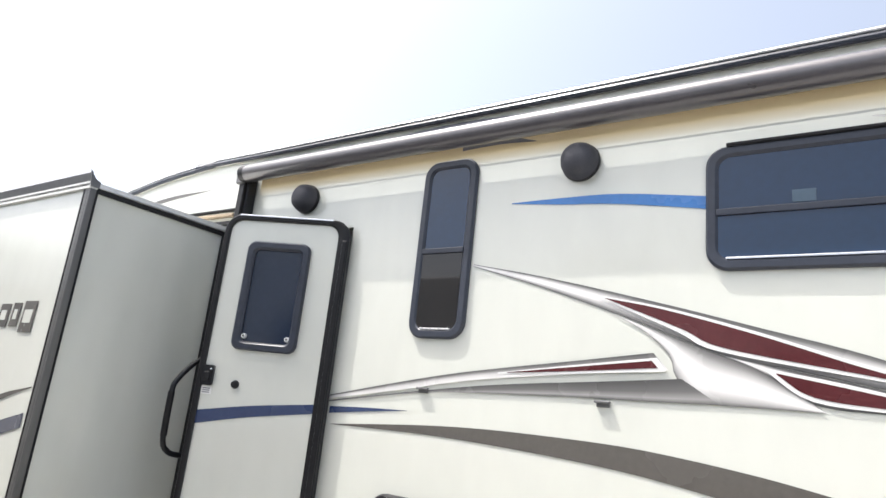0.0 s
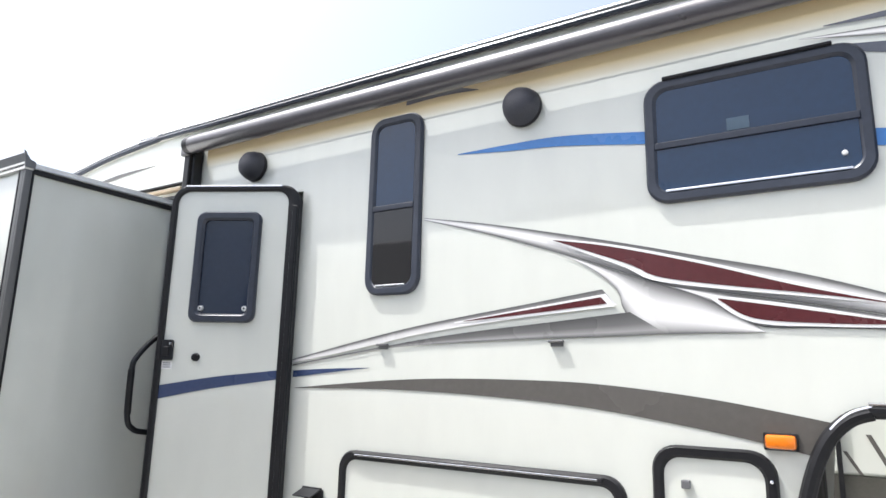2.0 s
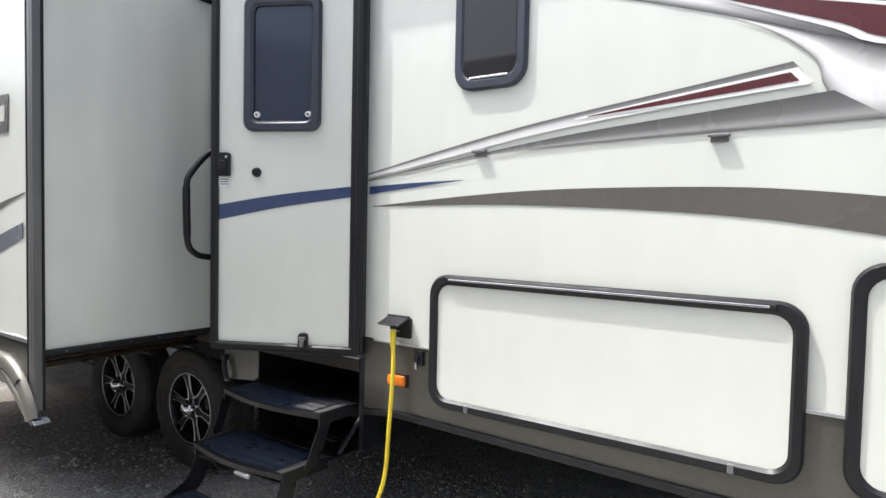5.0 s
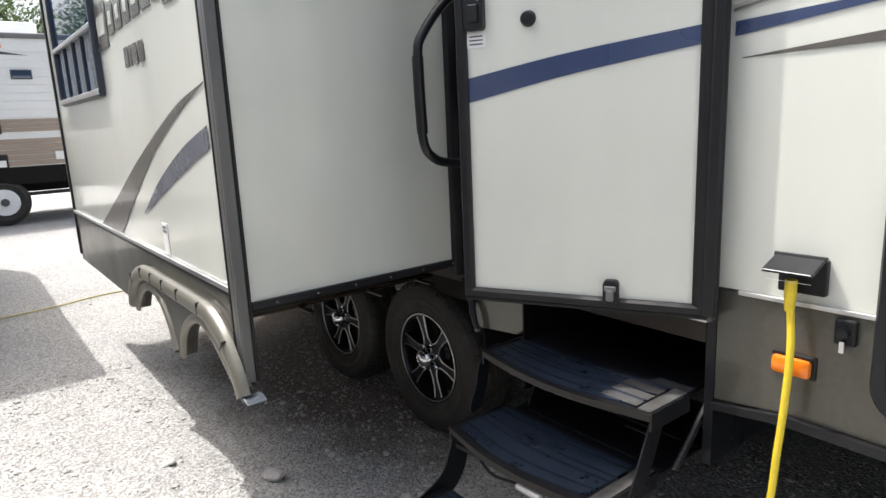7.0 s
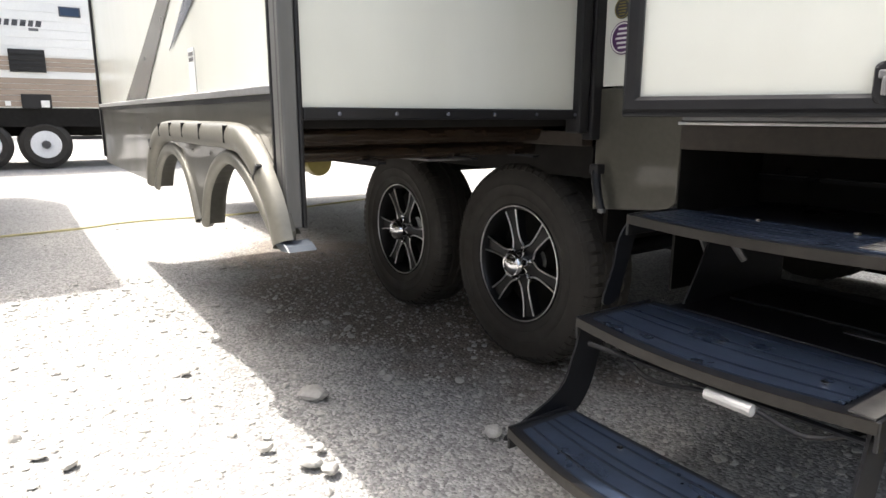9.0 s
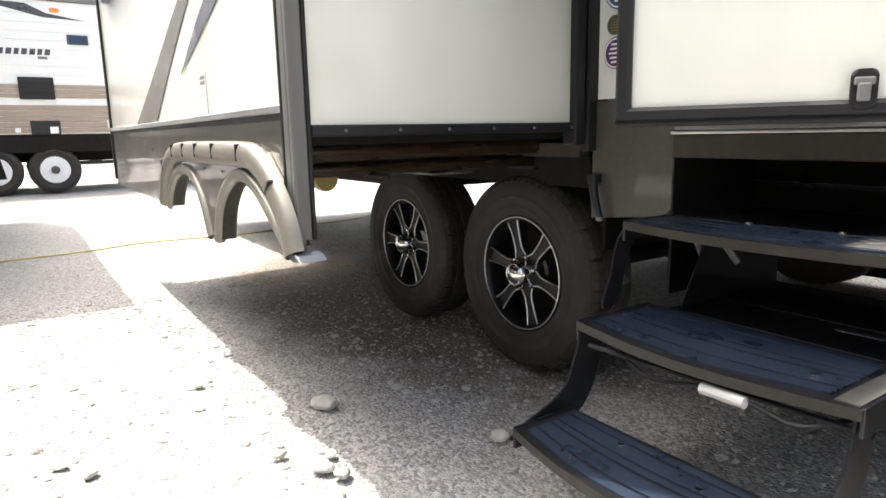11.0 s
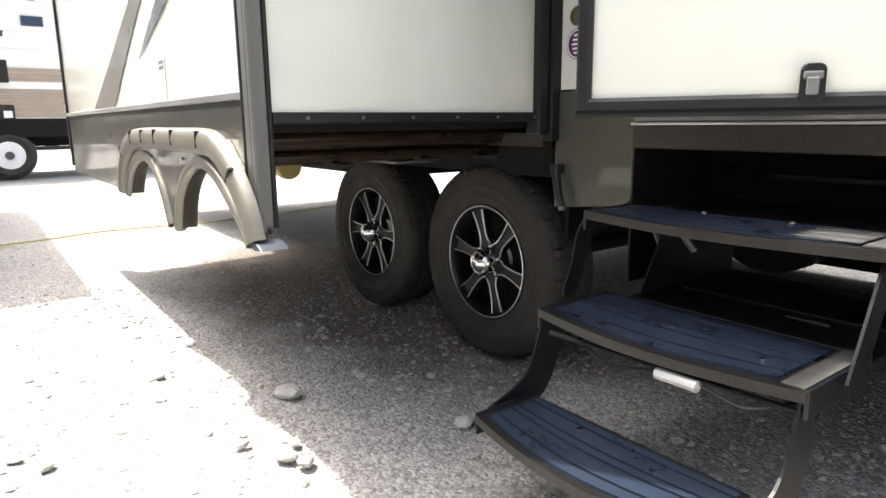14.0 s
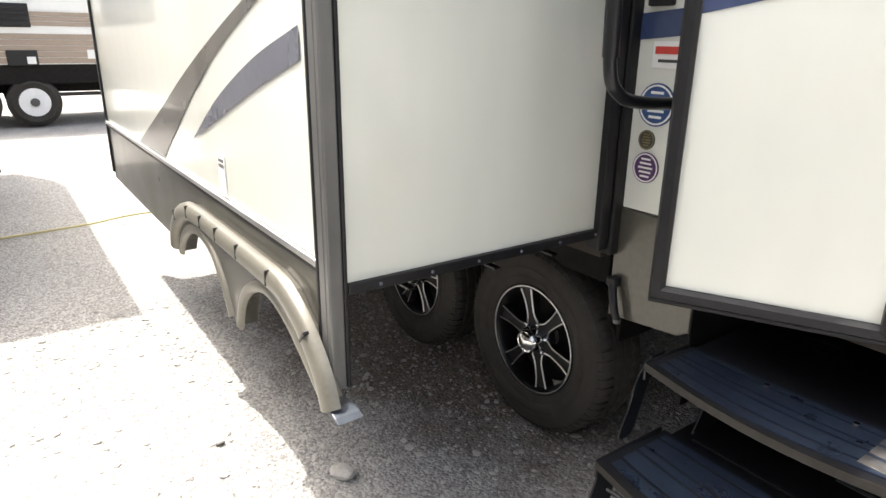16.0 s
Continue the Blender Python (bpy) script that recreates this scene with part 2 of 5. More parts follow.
def thing(name, label, category, at=(0, 0, 0), group="", kind=""):
    ob = new(name)
    ob.location = at
    ob.empty_display_size = 0.1
    return tagged(ob, label, category, group, kind)


def box(bm, x0, x1, y0, y1, z0, z1, bevel=0.0, seg=2):
    g = bmesh.ops.create_cube(bm, size=1)
    vs = g["verts"]
    bmesh.ops.transform(bm, verts=vs, matrix=Matrix.Translation(((x0 + x1) / 2, (y0 + y1) / 2, (z0 + z1) / 2)) @ Matrix.Diagonal((x1 - x0, y1 - y0, z1 - z0, 1)))
    if bevel:
        es = list({e for v in vs for e in v.link_edges})
        bmesh.ops.bevel(bm, geom=es, offset=bevel, segments=seg, affect="EDGES", profile=0.5)
    return bm


def boxed(*a, **k):
    return box(bmesh.new(), *a, **k)


def prism(bm, pts, y0, y1, bevel=0.0, axis="y"):
    """A flat outline of (x, z) pushed from y0 to y1."""
    def co(u, w, d):
        return (u, d, w) if axis == "y" else ((d, u, w) if axis == "x" else (u, w, d))
    a = [bm.verts.new(co(u, w, y0)) for u, w in pts]
    b = [bm.verts.new(co(u, w, y1)) for u, w in pts]
    n = len(pts)
    fa = bm.faces.new(a)
    bm.faces.new(b[::-1])
    for i in range(n):
        bm.faces.new((a[i], b[i], b[(i + 1) % n], a[(i + 1) % n]))
    if bevel:
        bmesh.ops.bevel(bm, geom=list(fa.edges), offset=bevel, segments=2, affect="EDGES", profile=0.5)
    return bm


def rrect(x0, x1, z0, z1, r, n=6, corners=(1, 1, 1, 1)):
    out = []
    for (cx, cz, a0), on in zip(((x1 - r, z1 - r, 0), (x0 + r, z1 - r, 90), (x0 + r, z0 + r, 180), (x1 - r, z0 + r, 270)), corners):
        if on:
            out += [(cx + r * math.cos(radians(a0 + 90 * i / n)), cz + r * math.sin(radians(a0 + 90 * i / n))) for i in range(n + 1)]
        else:
            sx, sz = (1 if a0 in (0, 270) else -1), (1 if a0 in (0, 90) else -1)
            out += [(cx + r * sx, cz + r * sz)]
    return out


def ring(bm, outer, inner, y0, y1, lip=0.0):
    """A frame between two outlines with as many points; lip rounds its front (y0)."""
    n = len(outer)
    rows = []
    mid = [tuple(a * 0.82 + b * 0.18 for a, b in zip(o, i)) for o, i in zip(outer, inner)]
    mid2 = [tuple(a * 0.25 + b * 0.75 for a, b in zip(o, i)) for o, i in zip(outer, inner)]
    for pts, y in ((outer, y1), (outer, y0 + lip), (mid, y0), (mid2, y0), (inner, y0 + lip), (inner, y1)):
        rows.append([bm.verts.new((x, y, z)) for x, z in pts])
    for a, b in zip(rows, rows[1:] + rows[:1]):
        for i in range(n):
            bm.faces.new((a[i], a[(i + 1) % n], b[(i + 1) % n], b[i]))
    return bm


def smooth_line(pts, n=8):
    pts = [Vector(p) for p in pts]
    ext = [pts[0] * 2 - pts[1]] + pts + [pts[-1] * 2 - pts[-2]]
    out = []
    for i in range(1, len(ext) - 2):
        p0, p1, p2, p3 = ext[i - 1:i + 3]
        for k in range(n):
            t = k / n
            out.append(0.5 * (2 * p1 + (p2 - p0) * t + (2 * p0 - 5 * p1 + 4 * p2 - p3) * t * t + (3 * p1 - p0 - 3 * p2 + p3) * t ** 3))
    return out + [pts[-1]]


def tube(bm, pts, r, seg=10, taper=None):
    pts = [Vector(p) for p in pts]
    rings, side = [], None
    for i, p in enumerate(pts):
        d = (pts[min(i + 1, len(pts) - 1)] - pts[max(i - 1, 0)]).normalized()
        if side is None:
            side = d.orthogonal().normalized()
        side = (side - d * side.dot(d)).normalized()
        up = d.cross(side)
        rad = r if taper is None else r * (1 + (taper - 1) * i / (len(pts) - 1))
        rings.append([bm.verts.new(p + rad * (side * math.cos(2 * math.pi * k / seg) + up * math.sin(2 * math.pi * k / seg))) for k in range(seg)])
    for a, b in zip(rings, rings[1:]):
        for k in range(seg):
            bm.faces.new((a[k], a[(k + 1) % seg], b[(k + 1) % seg], b[k]))
    bm.faces.new(rings[0][::-1])
    bm.faces.new(rings[-1])
    return bm


def lathe(bm, profile, centre, seg=40, axis="y", caps=True):
    """Turn (radius, depth) round an axis through centre; depth runs along it."""
    rings = []
    for r, d in profile:
        row = []
        for k in range(seg):
            a = 2 * math.pi * k / seg
            u, w = r * math.cos(a), r * math.sin(a)
            v = (u, d, w) if axis == "y" else ((d, u, w) if axis == "x" else (u, w, d))
            row.append(bm.verts.new(Vector(centre) + Vector(v)))
        rings.append(row)
    for a, b in zip(rings, rings[1:]):
        for k in range(seg):
            bm.faces.new((a[k], a[(k + 1) % seg], b[(k + 1) % seg], b[k]))
    for row in (rings[0], rings[-1]) if caps else ():
        if (row[0].co - row[seg // 2].co).length > 1e-4:
            bm.faces.new(row)
    return bm


def disc(bm, centre, r, depth, seg=24, axis="y"):
    return lathe(bm, [(r, 0), (r, depth)], centre, seg, axis)


def band(upper, lower, y, n=6, rows=6, thick=0.002):
    """A tapering vinyl stripe on a wall at y, from its two edges (x, z)."""
    def resample(pts, m):
        line = smooth_line([(x, 0, z) for x, z in pts], n)
        ln = [0.0]
        for a, b in zip(line, line[1:]):
            ln.append(ln[-1] + (b - a).length)
        out = []
        for i in range(m):
            s = ln[-1] * i / (m - 1)
            j = max(k for k in range(len(ln)) if ln[k] <= s + 1e-9)
            j = min(j, len(line) - 2)
            f = (s - ln[j]) / max(ln[j + 1] - ln[j], 1e-9)
            out.append(line[j].lerp(line[j + 1], f))
        return out
    m = 36
    up, lo = resample(upper, m), resample(lower, m)
    bm = bmesh.new()
    uv = bm.loops.layers.uv.new("UVMap")
    grid = [[bm.verts.new((a.lerp(b, k / rows).x, y, a.lerp(b, k / rows).z)) for k in range(rows + 1)] for a, b in zip(up, lo)]
    for i in range(m - 1):
        for k in range(rows):
            fc = bm.faces.new((grid[i][k], grid[i + 1][k], grid[i + 1][k + 1], grid[i][k + 1]))
            for lp, (du, dv) in zip(fc.loops, ((0, 0), (1, 0), (1, 1), (0, 1))):
                lp[uv].uv = ((i + du) / (m - 1), (k + dv) / rows)
    return bm


# ---- ground ----
RISE = 0.06  # the lot climbs slightly towards the far trailer


def ground():
    bm = bmesh.new()
    xs = [-400, -120, -40, -20] + [-12 + 0.5 * i for i in range(41)] + [14, 40, 120, 400]
    ys = [-400, -120, -40, -16] + [-8 + 0.5 * i for i in range(33)] + [14, 40, 120, 400]
    rows = []
    for x in xs:
        row = []
        for y in ys:
            near = abs(x) < 15 and abs(y) < 12
            rise = RISE * min(1, max(0, (-5.5 - x) / 4.5))
            row.append(bm.verts.new((x, y, rise + (0.018 * noise.noise((x * 0.5, y * 0.5, 0)) - 0.008 if near else -0.01))))
        rows.append(row)
    for a, b in zip(rows, rows[1:]):
        for i in range(len(ys) - 1):
            bm.faces.new((a[i], b[i], b[i + 1], a[i + 1]))
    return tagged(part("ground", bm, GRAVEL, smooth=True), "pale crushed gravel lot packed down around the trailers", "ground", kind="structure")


ground()

# ---- fifth-wheel trailer: body ----
RV = thing("fifth_wheel_trailer", "cream fifth-wheel camper with bronze skirt and swoosh graphics", "camper trailer", (0, 0, 0))
BACK = 2.42
FRONT = 6.2
TOP = 3.235


def body_walls():
    # cream side wall: the openings for door, steps and slide are left between the pieces
    t = 0.05

    def wall(bm):
        part("side_wall", bm, CREAM, RV, "glossy cream gelcoat side wall")
    wall(boxed(0.0, 2.36, 0, t, 0.975, TOP))
    cut = [(2.36, 0.975), (2.38, 1.22), (2.44, 1.42), (2.50, 1.52), (2.58, 1.565), (2.70, 1.575), (FRONT, 1.575), (FRONT, TOP), (2.36, TOP)]
    wall(prism(bmesh.new(), cut, 0, t))
    wall(boxed(-0.76, 0.0, 0, t, 2.68, TOP))
    wall(boxed(-1.055, -0.76, 0, t, 0.975, TOP))
    rear = [(-1.055, 2.80), (-1.055, TOP), (-1.4, TOP - 0.005), (-2.0, 3.18), (-2.6, 3.09), (-3.4, 2.965), (-4.4, 2.83), (-6.6, 2.73), (-6.6, 2.60)]
    wall(prism(bmesh.new(), rear, 0, t))
    wall(boxed(-6.6, -4.24, 0, t, 0.975, 2.60))
    far = bmesh.new()
    prism(far, [(-6.6, 0.702), (2.4, 0.702), (2.5, 1.575), (FRONT, 1.575), (FRONT, TOP), (-1.4, TOP - 0.005), (-2.6, 3.06), (-4.4, 2.81), (-6.6, 2.72)], BACK - t, BACK)
    box(far, -6.6, -6.55, t, BACK - t, 0.7, 2.71)
    box(far, FRONT - t, FRONT, t, BACK - t, 1.6, TOP - 0.01)
    part("far_wall", far, CREAM, RV)
    rf = bmesh.new()
    top = [(-6.62, 2.735), (-4.4, 2.835), (-3.4, 2.97), (-2.6, 3.095), (-2.0, 3.185), (-1.4, 3.233), (-1.0, 3.24), (FRONT + 0.02, 3.24)]
    a = [rf.verts.new((x, -0.012, z)) for x, z in top] + [rf.verts.new((x, -0.012, z + 0.03)) for x, z in top[::-1]]
    b = [rf.verts.new((v.co.x, BACK + 0.012, v.co.z)) for v in a]
    n = len(a)
    rf.faces.new(a), rf.faces.new(b[::-1])
    for i in range(n):
        rf.faces.new((a[i], b[i], b[(i + 1) % n], a[(i + 1) % n]))
    part("roof", rf, CREAM_ROOF, RV, "white membrane roof")
    # dark drip rail along the roof edge
    rail = bmesh.new()
    line = smooth_line([(x, -0.022, z + 0.004) for x, z in top], 4)
    tube(rail, line, 0.015, 8)
    part("drip_rail", rail, SLATE_TRIM, RV, "dark drip rail on the roof edge", smooth=True)
    rail = bmesh.new()
    tube(rail, [p + Vector((0, 0.002, 0.03)) for p in line], 0.009, 8)
    part("gutter", rail, ALU, RV, "pale aluminium gutter", smooth=True)
    fl = boxed(-6.5, 2.36, 0.08, BACK - 0.08, 0.84, 0.90)
    part("floor_pan", fl, BLACK_MATTE, RV, "black underbelly")
    part("underbelly_pan", boxed(0.06, 2.28, 0.10, BACK - 0.06, 0.665, 0.835), BLACK_MATTE, RV, "black enclosed underbelly")
    # added unseen sheet: keeps sunlit ground beyond the trailer from showing underneath
    part("skirt", boxed(-1.95, 2.36, BACK - 0.035, BACK + 0.004, 0.05, 0.70), BLACK_MATTE, RV, "dark sheet added along the far side to block bright ground")
    part("overhang_floor", boxed(2.42, FRONT - 0.06, 0.06, BACK - 0.06, 1.585, 1.63), BLACK_MATTE, RV)
    part("front_bulkhead", boxed(2.30, 2.40, 0.06, BACK - 0.06, 0.72, 1.6), BLACK_MATTE, RV)
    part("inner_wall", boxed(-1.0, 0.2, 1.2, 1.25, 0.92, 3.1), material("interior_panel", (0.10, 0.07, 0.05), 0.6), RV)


body_walls()


def skirt():
    bm = bmesh.new()
    prism(bm, [(0.0, 0.64), (0.2, 0.665), (2.0, 0.64), (2.34, 0.64), (2.36, 0.97), (0.0, 0.97)], -0.004, 0.045, 0.004)
    part("skirt", bm, BRONZE, RV, "bronze-grey painted skirt panel")
    bm = bmesh.new()
    prism(bm, [(-1.06, 0.61), (-0.80, 0.635), (-0.765, 0.66), (-0.765, 0.97), (-1.06, 0.97)], -0.004, 0.045, 0.004)
    part("skirt", bm, BRONZE, RV, "bronze-grey painted skirt panel")
    part("skirt", boxed(-6.6, -4.26, -0.004, 0.045, 0.6, 0.97, 0.004), BRONZE, RV)
    # bright strip and lower flange
    part("skirt_strip", boxed(0.06, 2.36, -0.012, -0.004, 0.964, 0.976, 0.002), ALU, RV, "thin bright strip over the skirt")
    bm = bmesh.new()
    prism(bm, [(0.0, 0.612), (0.2, 0.637), (2.0, 0.612), (2.34, 0.612), (2.34, 0.638), (2.0, 0.638), (0.2, 0.663), (0.0, 0.638)], -0.022, 0.03, 0.004)
    part("skirt_flange", bm, BLACK_TRIM, RV)


skirt()


# trim round the opening under the front overhang
def overhang_trim():
    bm = bmesh.new()
    line = smooth_line([(2.335, -0.01, 0.66), (2.36, -0.01, 1.0), (2.38, -0.01, 1.22), (2.44, -0.01, 1.42), (2.51, -0.01, 1.525), (2.60, -0.01, 1.57), (2.75, -0.01, 1.578), (4.2, -0.01, 1.578), (FRONT, -0.01, 1.578)], 5)
    tube(bm, line, 0.026, 10)
    part("overhang_trim", bm, BLACK_TRIM, RV, "black rubber edge trim under the front overhang", smooth=True)
    bm = bmesh.new()
    tube(bm, [p + Vector((0, -0.018, 0.02)) for p in line[18:]], 0.006, 6)
    part("trim_bead", bm, CHROME, RV, smooth=True)


overhang_trim()


# ---- graphics on the side wall ----
def stripe(name, up, lo, mat, y=-0.003, parent=RV, label=""):
    return part(name, band(up, lo, y), mat, parent, label)


stripe("swoosh_upper", [(0.835, 2.425), (1.23, 2.348), (1.76, 2.222), (2.11, 2.13), (2.42, 2.048), (2.70, 1.952), (2.98, 1.84)],
       [(0.835, 2.413), (1.23, 2.294), (1.63, 2.155), (1.99, 2.02), (2.18, 1.985), (2.5, 1.925), (2.98, 1.822)], SILVER, label="silver-edged fading swoosh decal")
stripe("swoosh_lower", [(2.00, 2.018), (2.2, 1.98), (2.5, 1.922), (2.98, 1.82)],
       [(2.00, 2.018), (2.15, 1.945), (2.285, 1.86), (2.51, 1.847), (2.78, 1.833), (2.98, 1.81)], SILVER, -0.004)
stripe("swoosh_blade", [(1.37, 2.245), (1.63, 2.153), (1.80, 2.088), (1.99, 2.018), (2.10, 1.975), (2.21, 1.91), (2.31, 1.84)],
       [(1.37, 2.24), (1.53, 2.188), (1.68, 2.108), (1.78, 2.018), (1.80, 1.945), (1.812, 1.925), (1.82, 1.907), (1.85, 1.857), (1.90, 1.837), (2.1, 1.836), (2.31, 1.837)], BLADE, -0.005, label="silver blade-shaped decal")
stripe("swoosh_arm", [(0.01, 1.703), (0.32, 1.752), (0.80, 1.822), (1.10, 1.858), (1.51, 1.895), (1.83, 1.925)],
       [(0.01, 1.695), (0.49, 1.768), (0.81, 1.80), (1.38, 1.822), (1.76, 1.830), (1.97, 1.836)], SILVER_UP, -0.006, label="taupe shaded decal stripe")
stripe("swoosh_arm", [(0.01, 1.732), (0.48, 1.83), (0.80, 1.89), (1.10, 1.935), (1.37, 1.972), (1.72, 2.022)],
       [(0.01, 1.712), (0.48, 1.79), (0.80, 1.848), (1.10, 1.888), (1.51, 1.93), (1.78, 1.955)], SILVER_DOWN, -0.007)
for up, lo in (([(1.47, 2.262), (1.76, 2.208), (2.11, 2.112), (2.42, 2.012), (2.76, 1.915)], [(1.47, 2.258), (1.81, 2.11), (1.97, 2.036), (2.52, 1.948), (2.76, 1.912)]),
               ([(2.12, 1.982), (2.42, 1.93), (2.80, 1.846)], [(2.12, 1.975), (2.265, 1.875), (2.51, 1.852), (2.80, 1.842)]),
               ([(1.02, 1.905), (1.38, 1.956), (1.735, 2.003)], [(1.02, 1.90), (1.38, 1.92), (1.77, 1.95)])):
    stripe("decal_border", up, lo, WHITE, -0.008)
stripe("maroon_insert", [(1.51, 2.249), (1.76, 2.198), (2.11, 2.10), (2.42, 2.00), (2.71, 1.921)], [(1.51, 2.247), (1.83, 2.12), (1.985, 2.05), (2.5, 1.962), (2.71, 1.919)], MAROON, -0.0095, label="dark maroon decal insert")
stripe("maroon_insert", [(2.16, 1.965), (2.42, 1.917), (2.74, 1.855)], [(2.16, 1.96), (2.275, 1.888), (2.51, 1.863), (2.74, 1.853)], MAROON, -0.0095)
stripe("maroon_insert", [(1.07, 1.909), (1.38, 1.948), (1.715, 1.99)], [(1.07, 1.906), (1.38, 1.93), (1.74, 1.962)], MAROON, -0.0095)
stripe("taupe_stripe", [(0.035, 1.582), (0.50, 1.622), (0.81, 1.642), (1.11, 1.65), (1.51, 1.648), (1.76, 1.635), (2.09, 1.60), (2.34, 1.56), (2.53, 1.525)],
       [(0.035, 1.58), (0.50, 1.589), (0.82, 1.588), (1.25, 1.573), (1.64, 1.547), (1.98, 1.502), (2.25, 1.458), (2.43, 1.42)], TAUPE, label="wide taupe vinyl stripe")
stripe("navy_stripe", [(0.015, 1.672), (0.26, 1.684), (0.53, 1.692)], [(0.015, 1.636), (0.30, 1.668), (0.53, 1.69)], BLUE_DARK, label="navy vinyl stripe")
stripe("blue_stripe", [(1.02, 2.727), (1.29, 2.728), (1.56, 2.72), (1.95, 2.668)], [(1.02, 2.723), (1.29, 2.695), (1.56, 2.672), (1.95, 2.612)], BLUE, label="bright blue vinyl stripe")
stripe("blue_stripe", [(2.68, 2.54), (2.95, 2.49), (3.25, 2.385), (3.7, 2.22)], [(2.68, 2.476), (2.95, 2.428), (3.25, 2.33), (3.7, 2.19)], BLUE)
stripe("slate_stripe", [(2.58, 2.962), (2.95, 2.968), (3.3, 2.935), (3.9, 2.85)], [(2.58, 2.958), (2.95, 2.925), (3.3, 2.85), (3.9, 2.75)], SLATE, label="slate grey vinyl stripe")
stripe("silver_stripe", [(2.50, 2.93), (2.95, 2.892), (3.3, 2.825), (3.9, 2.68)], [(2.50, 2.927), (2.72, 2.885), (2.95, 2.84), (3.3, 2.745), (3.9, 2.6)], SILVER)
stripe("slate_stripe", [(2.64, 2.872), (2.94, 2.818), (3.3, 2.72), (3.9, 2.55)], [(2.64, 2.845), (2.94, 2.752), (3.3, 2.64), (3.9, 2.44)], SLATE)
stripe("taupe_stripe", [(0.70, 3.11), (0.92, 3.105), (1.13, 3.044)], [(0.70, 3.05), (0.92, 3.055), (1.13, 3.041)], CHARCOAL)
stripe("taupe_stripe", [(-2.45, 2.99), (-1.9, 3.055), (-1.42, 3.06)], [(-2.45, 2.96), (-1.9, 3.025), (-1.42, 3.057)], TAUPE)
stripe("slate_stripe", [(0.0, 3.195), (0.6, 3.222), (1.1, 3.205)], [(0.0, 3.185), (0.6, 3.165), (1.1, 3.20)], SLATE)


# tan band that fades out to cream under the awning
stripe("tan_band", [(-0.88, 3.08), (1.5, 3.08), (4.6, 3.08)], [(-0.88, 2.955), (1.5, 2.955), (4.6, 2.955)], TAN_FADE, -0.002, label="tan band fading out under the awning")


# ---- windows in the side wall ----
def window(name, x0, x1, z0, z1, r, split, mat, low, y=0.0, label=""):
    w = part(name, ring(bmesh.new(), rrect(x0, x1, z0, z1, r), rrect(x0 + 0.048, x1 - 0.048, z0 + 0.048, z1 - 0.048, r * 0.6), y - 0.024, y + 0.02, 0.010), SLATE_TRIM, RV, label, smooth=True)
    i = 0.046
    part("pane", boxed(x0 + i, x1 - i, y - 0.012, y - 0.006, split, z1 - i), mat, w, "dark tinted glass")
    part("pane", boxed(x0 + i, x1 - i, y - 0.018, y - 0.012, z0 + i, split), low, w, "dark tinted glass")
    part("divider", boxed(x0 + 0.04, x1 - 0.04, y - 0.027, y - 0.004, split - 0.014, split + 0.014, 0.003), SLATE_TRIM, w)
    part("bright_bead", boxed(x0 + i + r * 0.35, x1 - i - r * 0.35, y - 0.025, y - 0.016, z0 + i - 0.004, z0 + i + 0.006, 0.002), CHROME, w)
    return w


window("window", 0.485, 0.818, 2.05, 3.0, 0.085, 2.50, GLASS, GLASS_LOWER, label="tall narrow window with a slate frame")
big = window("window", 1.92, 2.70, 2.352, 2.876, 0.085, 2.59, GLASS, GLASS, label="wide window with a slate frame")
part("drip_cap", boxed(2.0, 2.60, -0.036, 0.0, 2.868, 2.884, 0.006), BLACK_TRIM, big)
part("latch", lathe(bmesh.new(), [(0.002, -0.028), (0.009, -0.026), (0.01, -0.018)], (2.604, 0, 2.457), 12), WHITE, big)
part("label", boxed(2.23, 2.31, -0.0145, -0.0125, 2.612, 2.662), material("faded_blue_label", (0.07, 0.11, 0.15), 0.3), big, "faded pane label")


# ---- loudspeakers on the wall ----
def outdoor_speaker(x, z):
    sp = thing("outdoor_speaker", "round black dome loudspeaker fixed to the cream wall", "speaker", (x, 0, z), "wall speakers")
    part("base", lathe(bmesh.new(), [(0.090, 0.0), (0.094, -0.012), (0.092, -0.022), (0.087, -0.024)], (0, 0, 0), 32), BLACK_TRIM, sp, smooth=True)
    part("grille", lathe(bmesh.new(), [(0.090, -0.022), (0.087, -0.048), (0.074, -0.080), (0.051, -0.099), (0.023, -0.107), (0.001, -0.109)], (0, 0, 0), 32), material("speaker_grille", (0.05, 0.051, 0.062), 0.65, vary=0.2, grain=150, bump=0.002), sp, smooth=True)
    return sp


outdoor_speaker(-0.405, 2.885)
outdoor_speaker(1.372, 2.89)


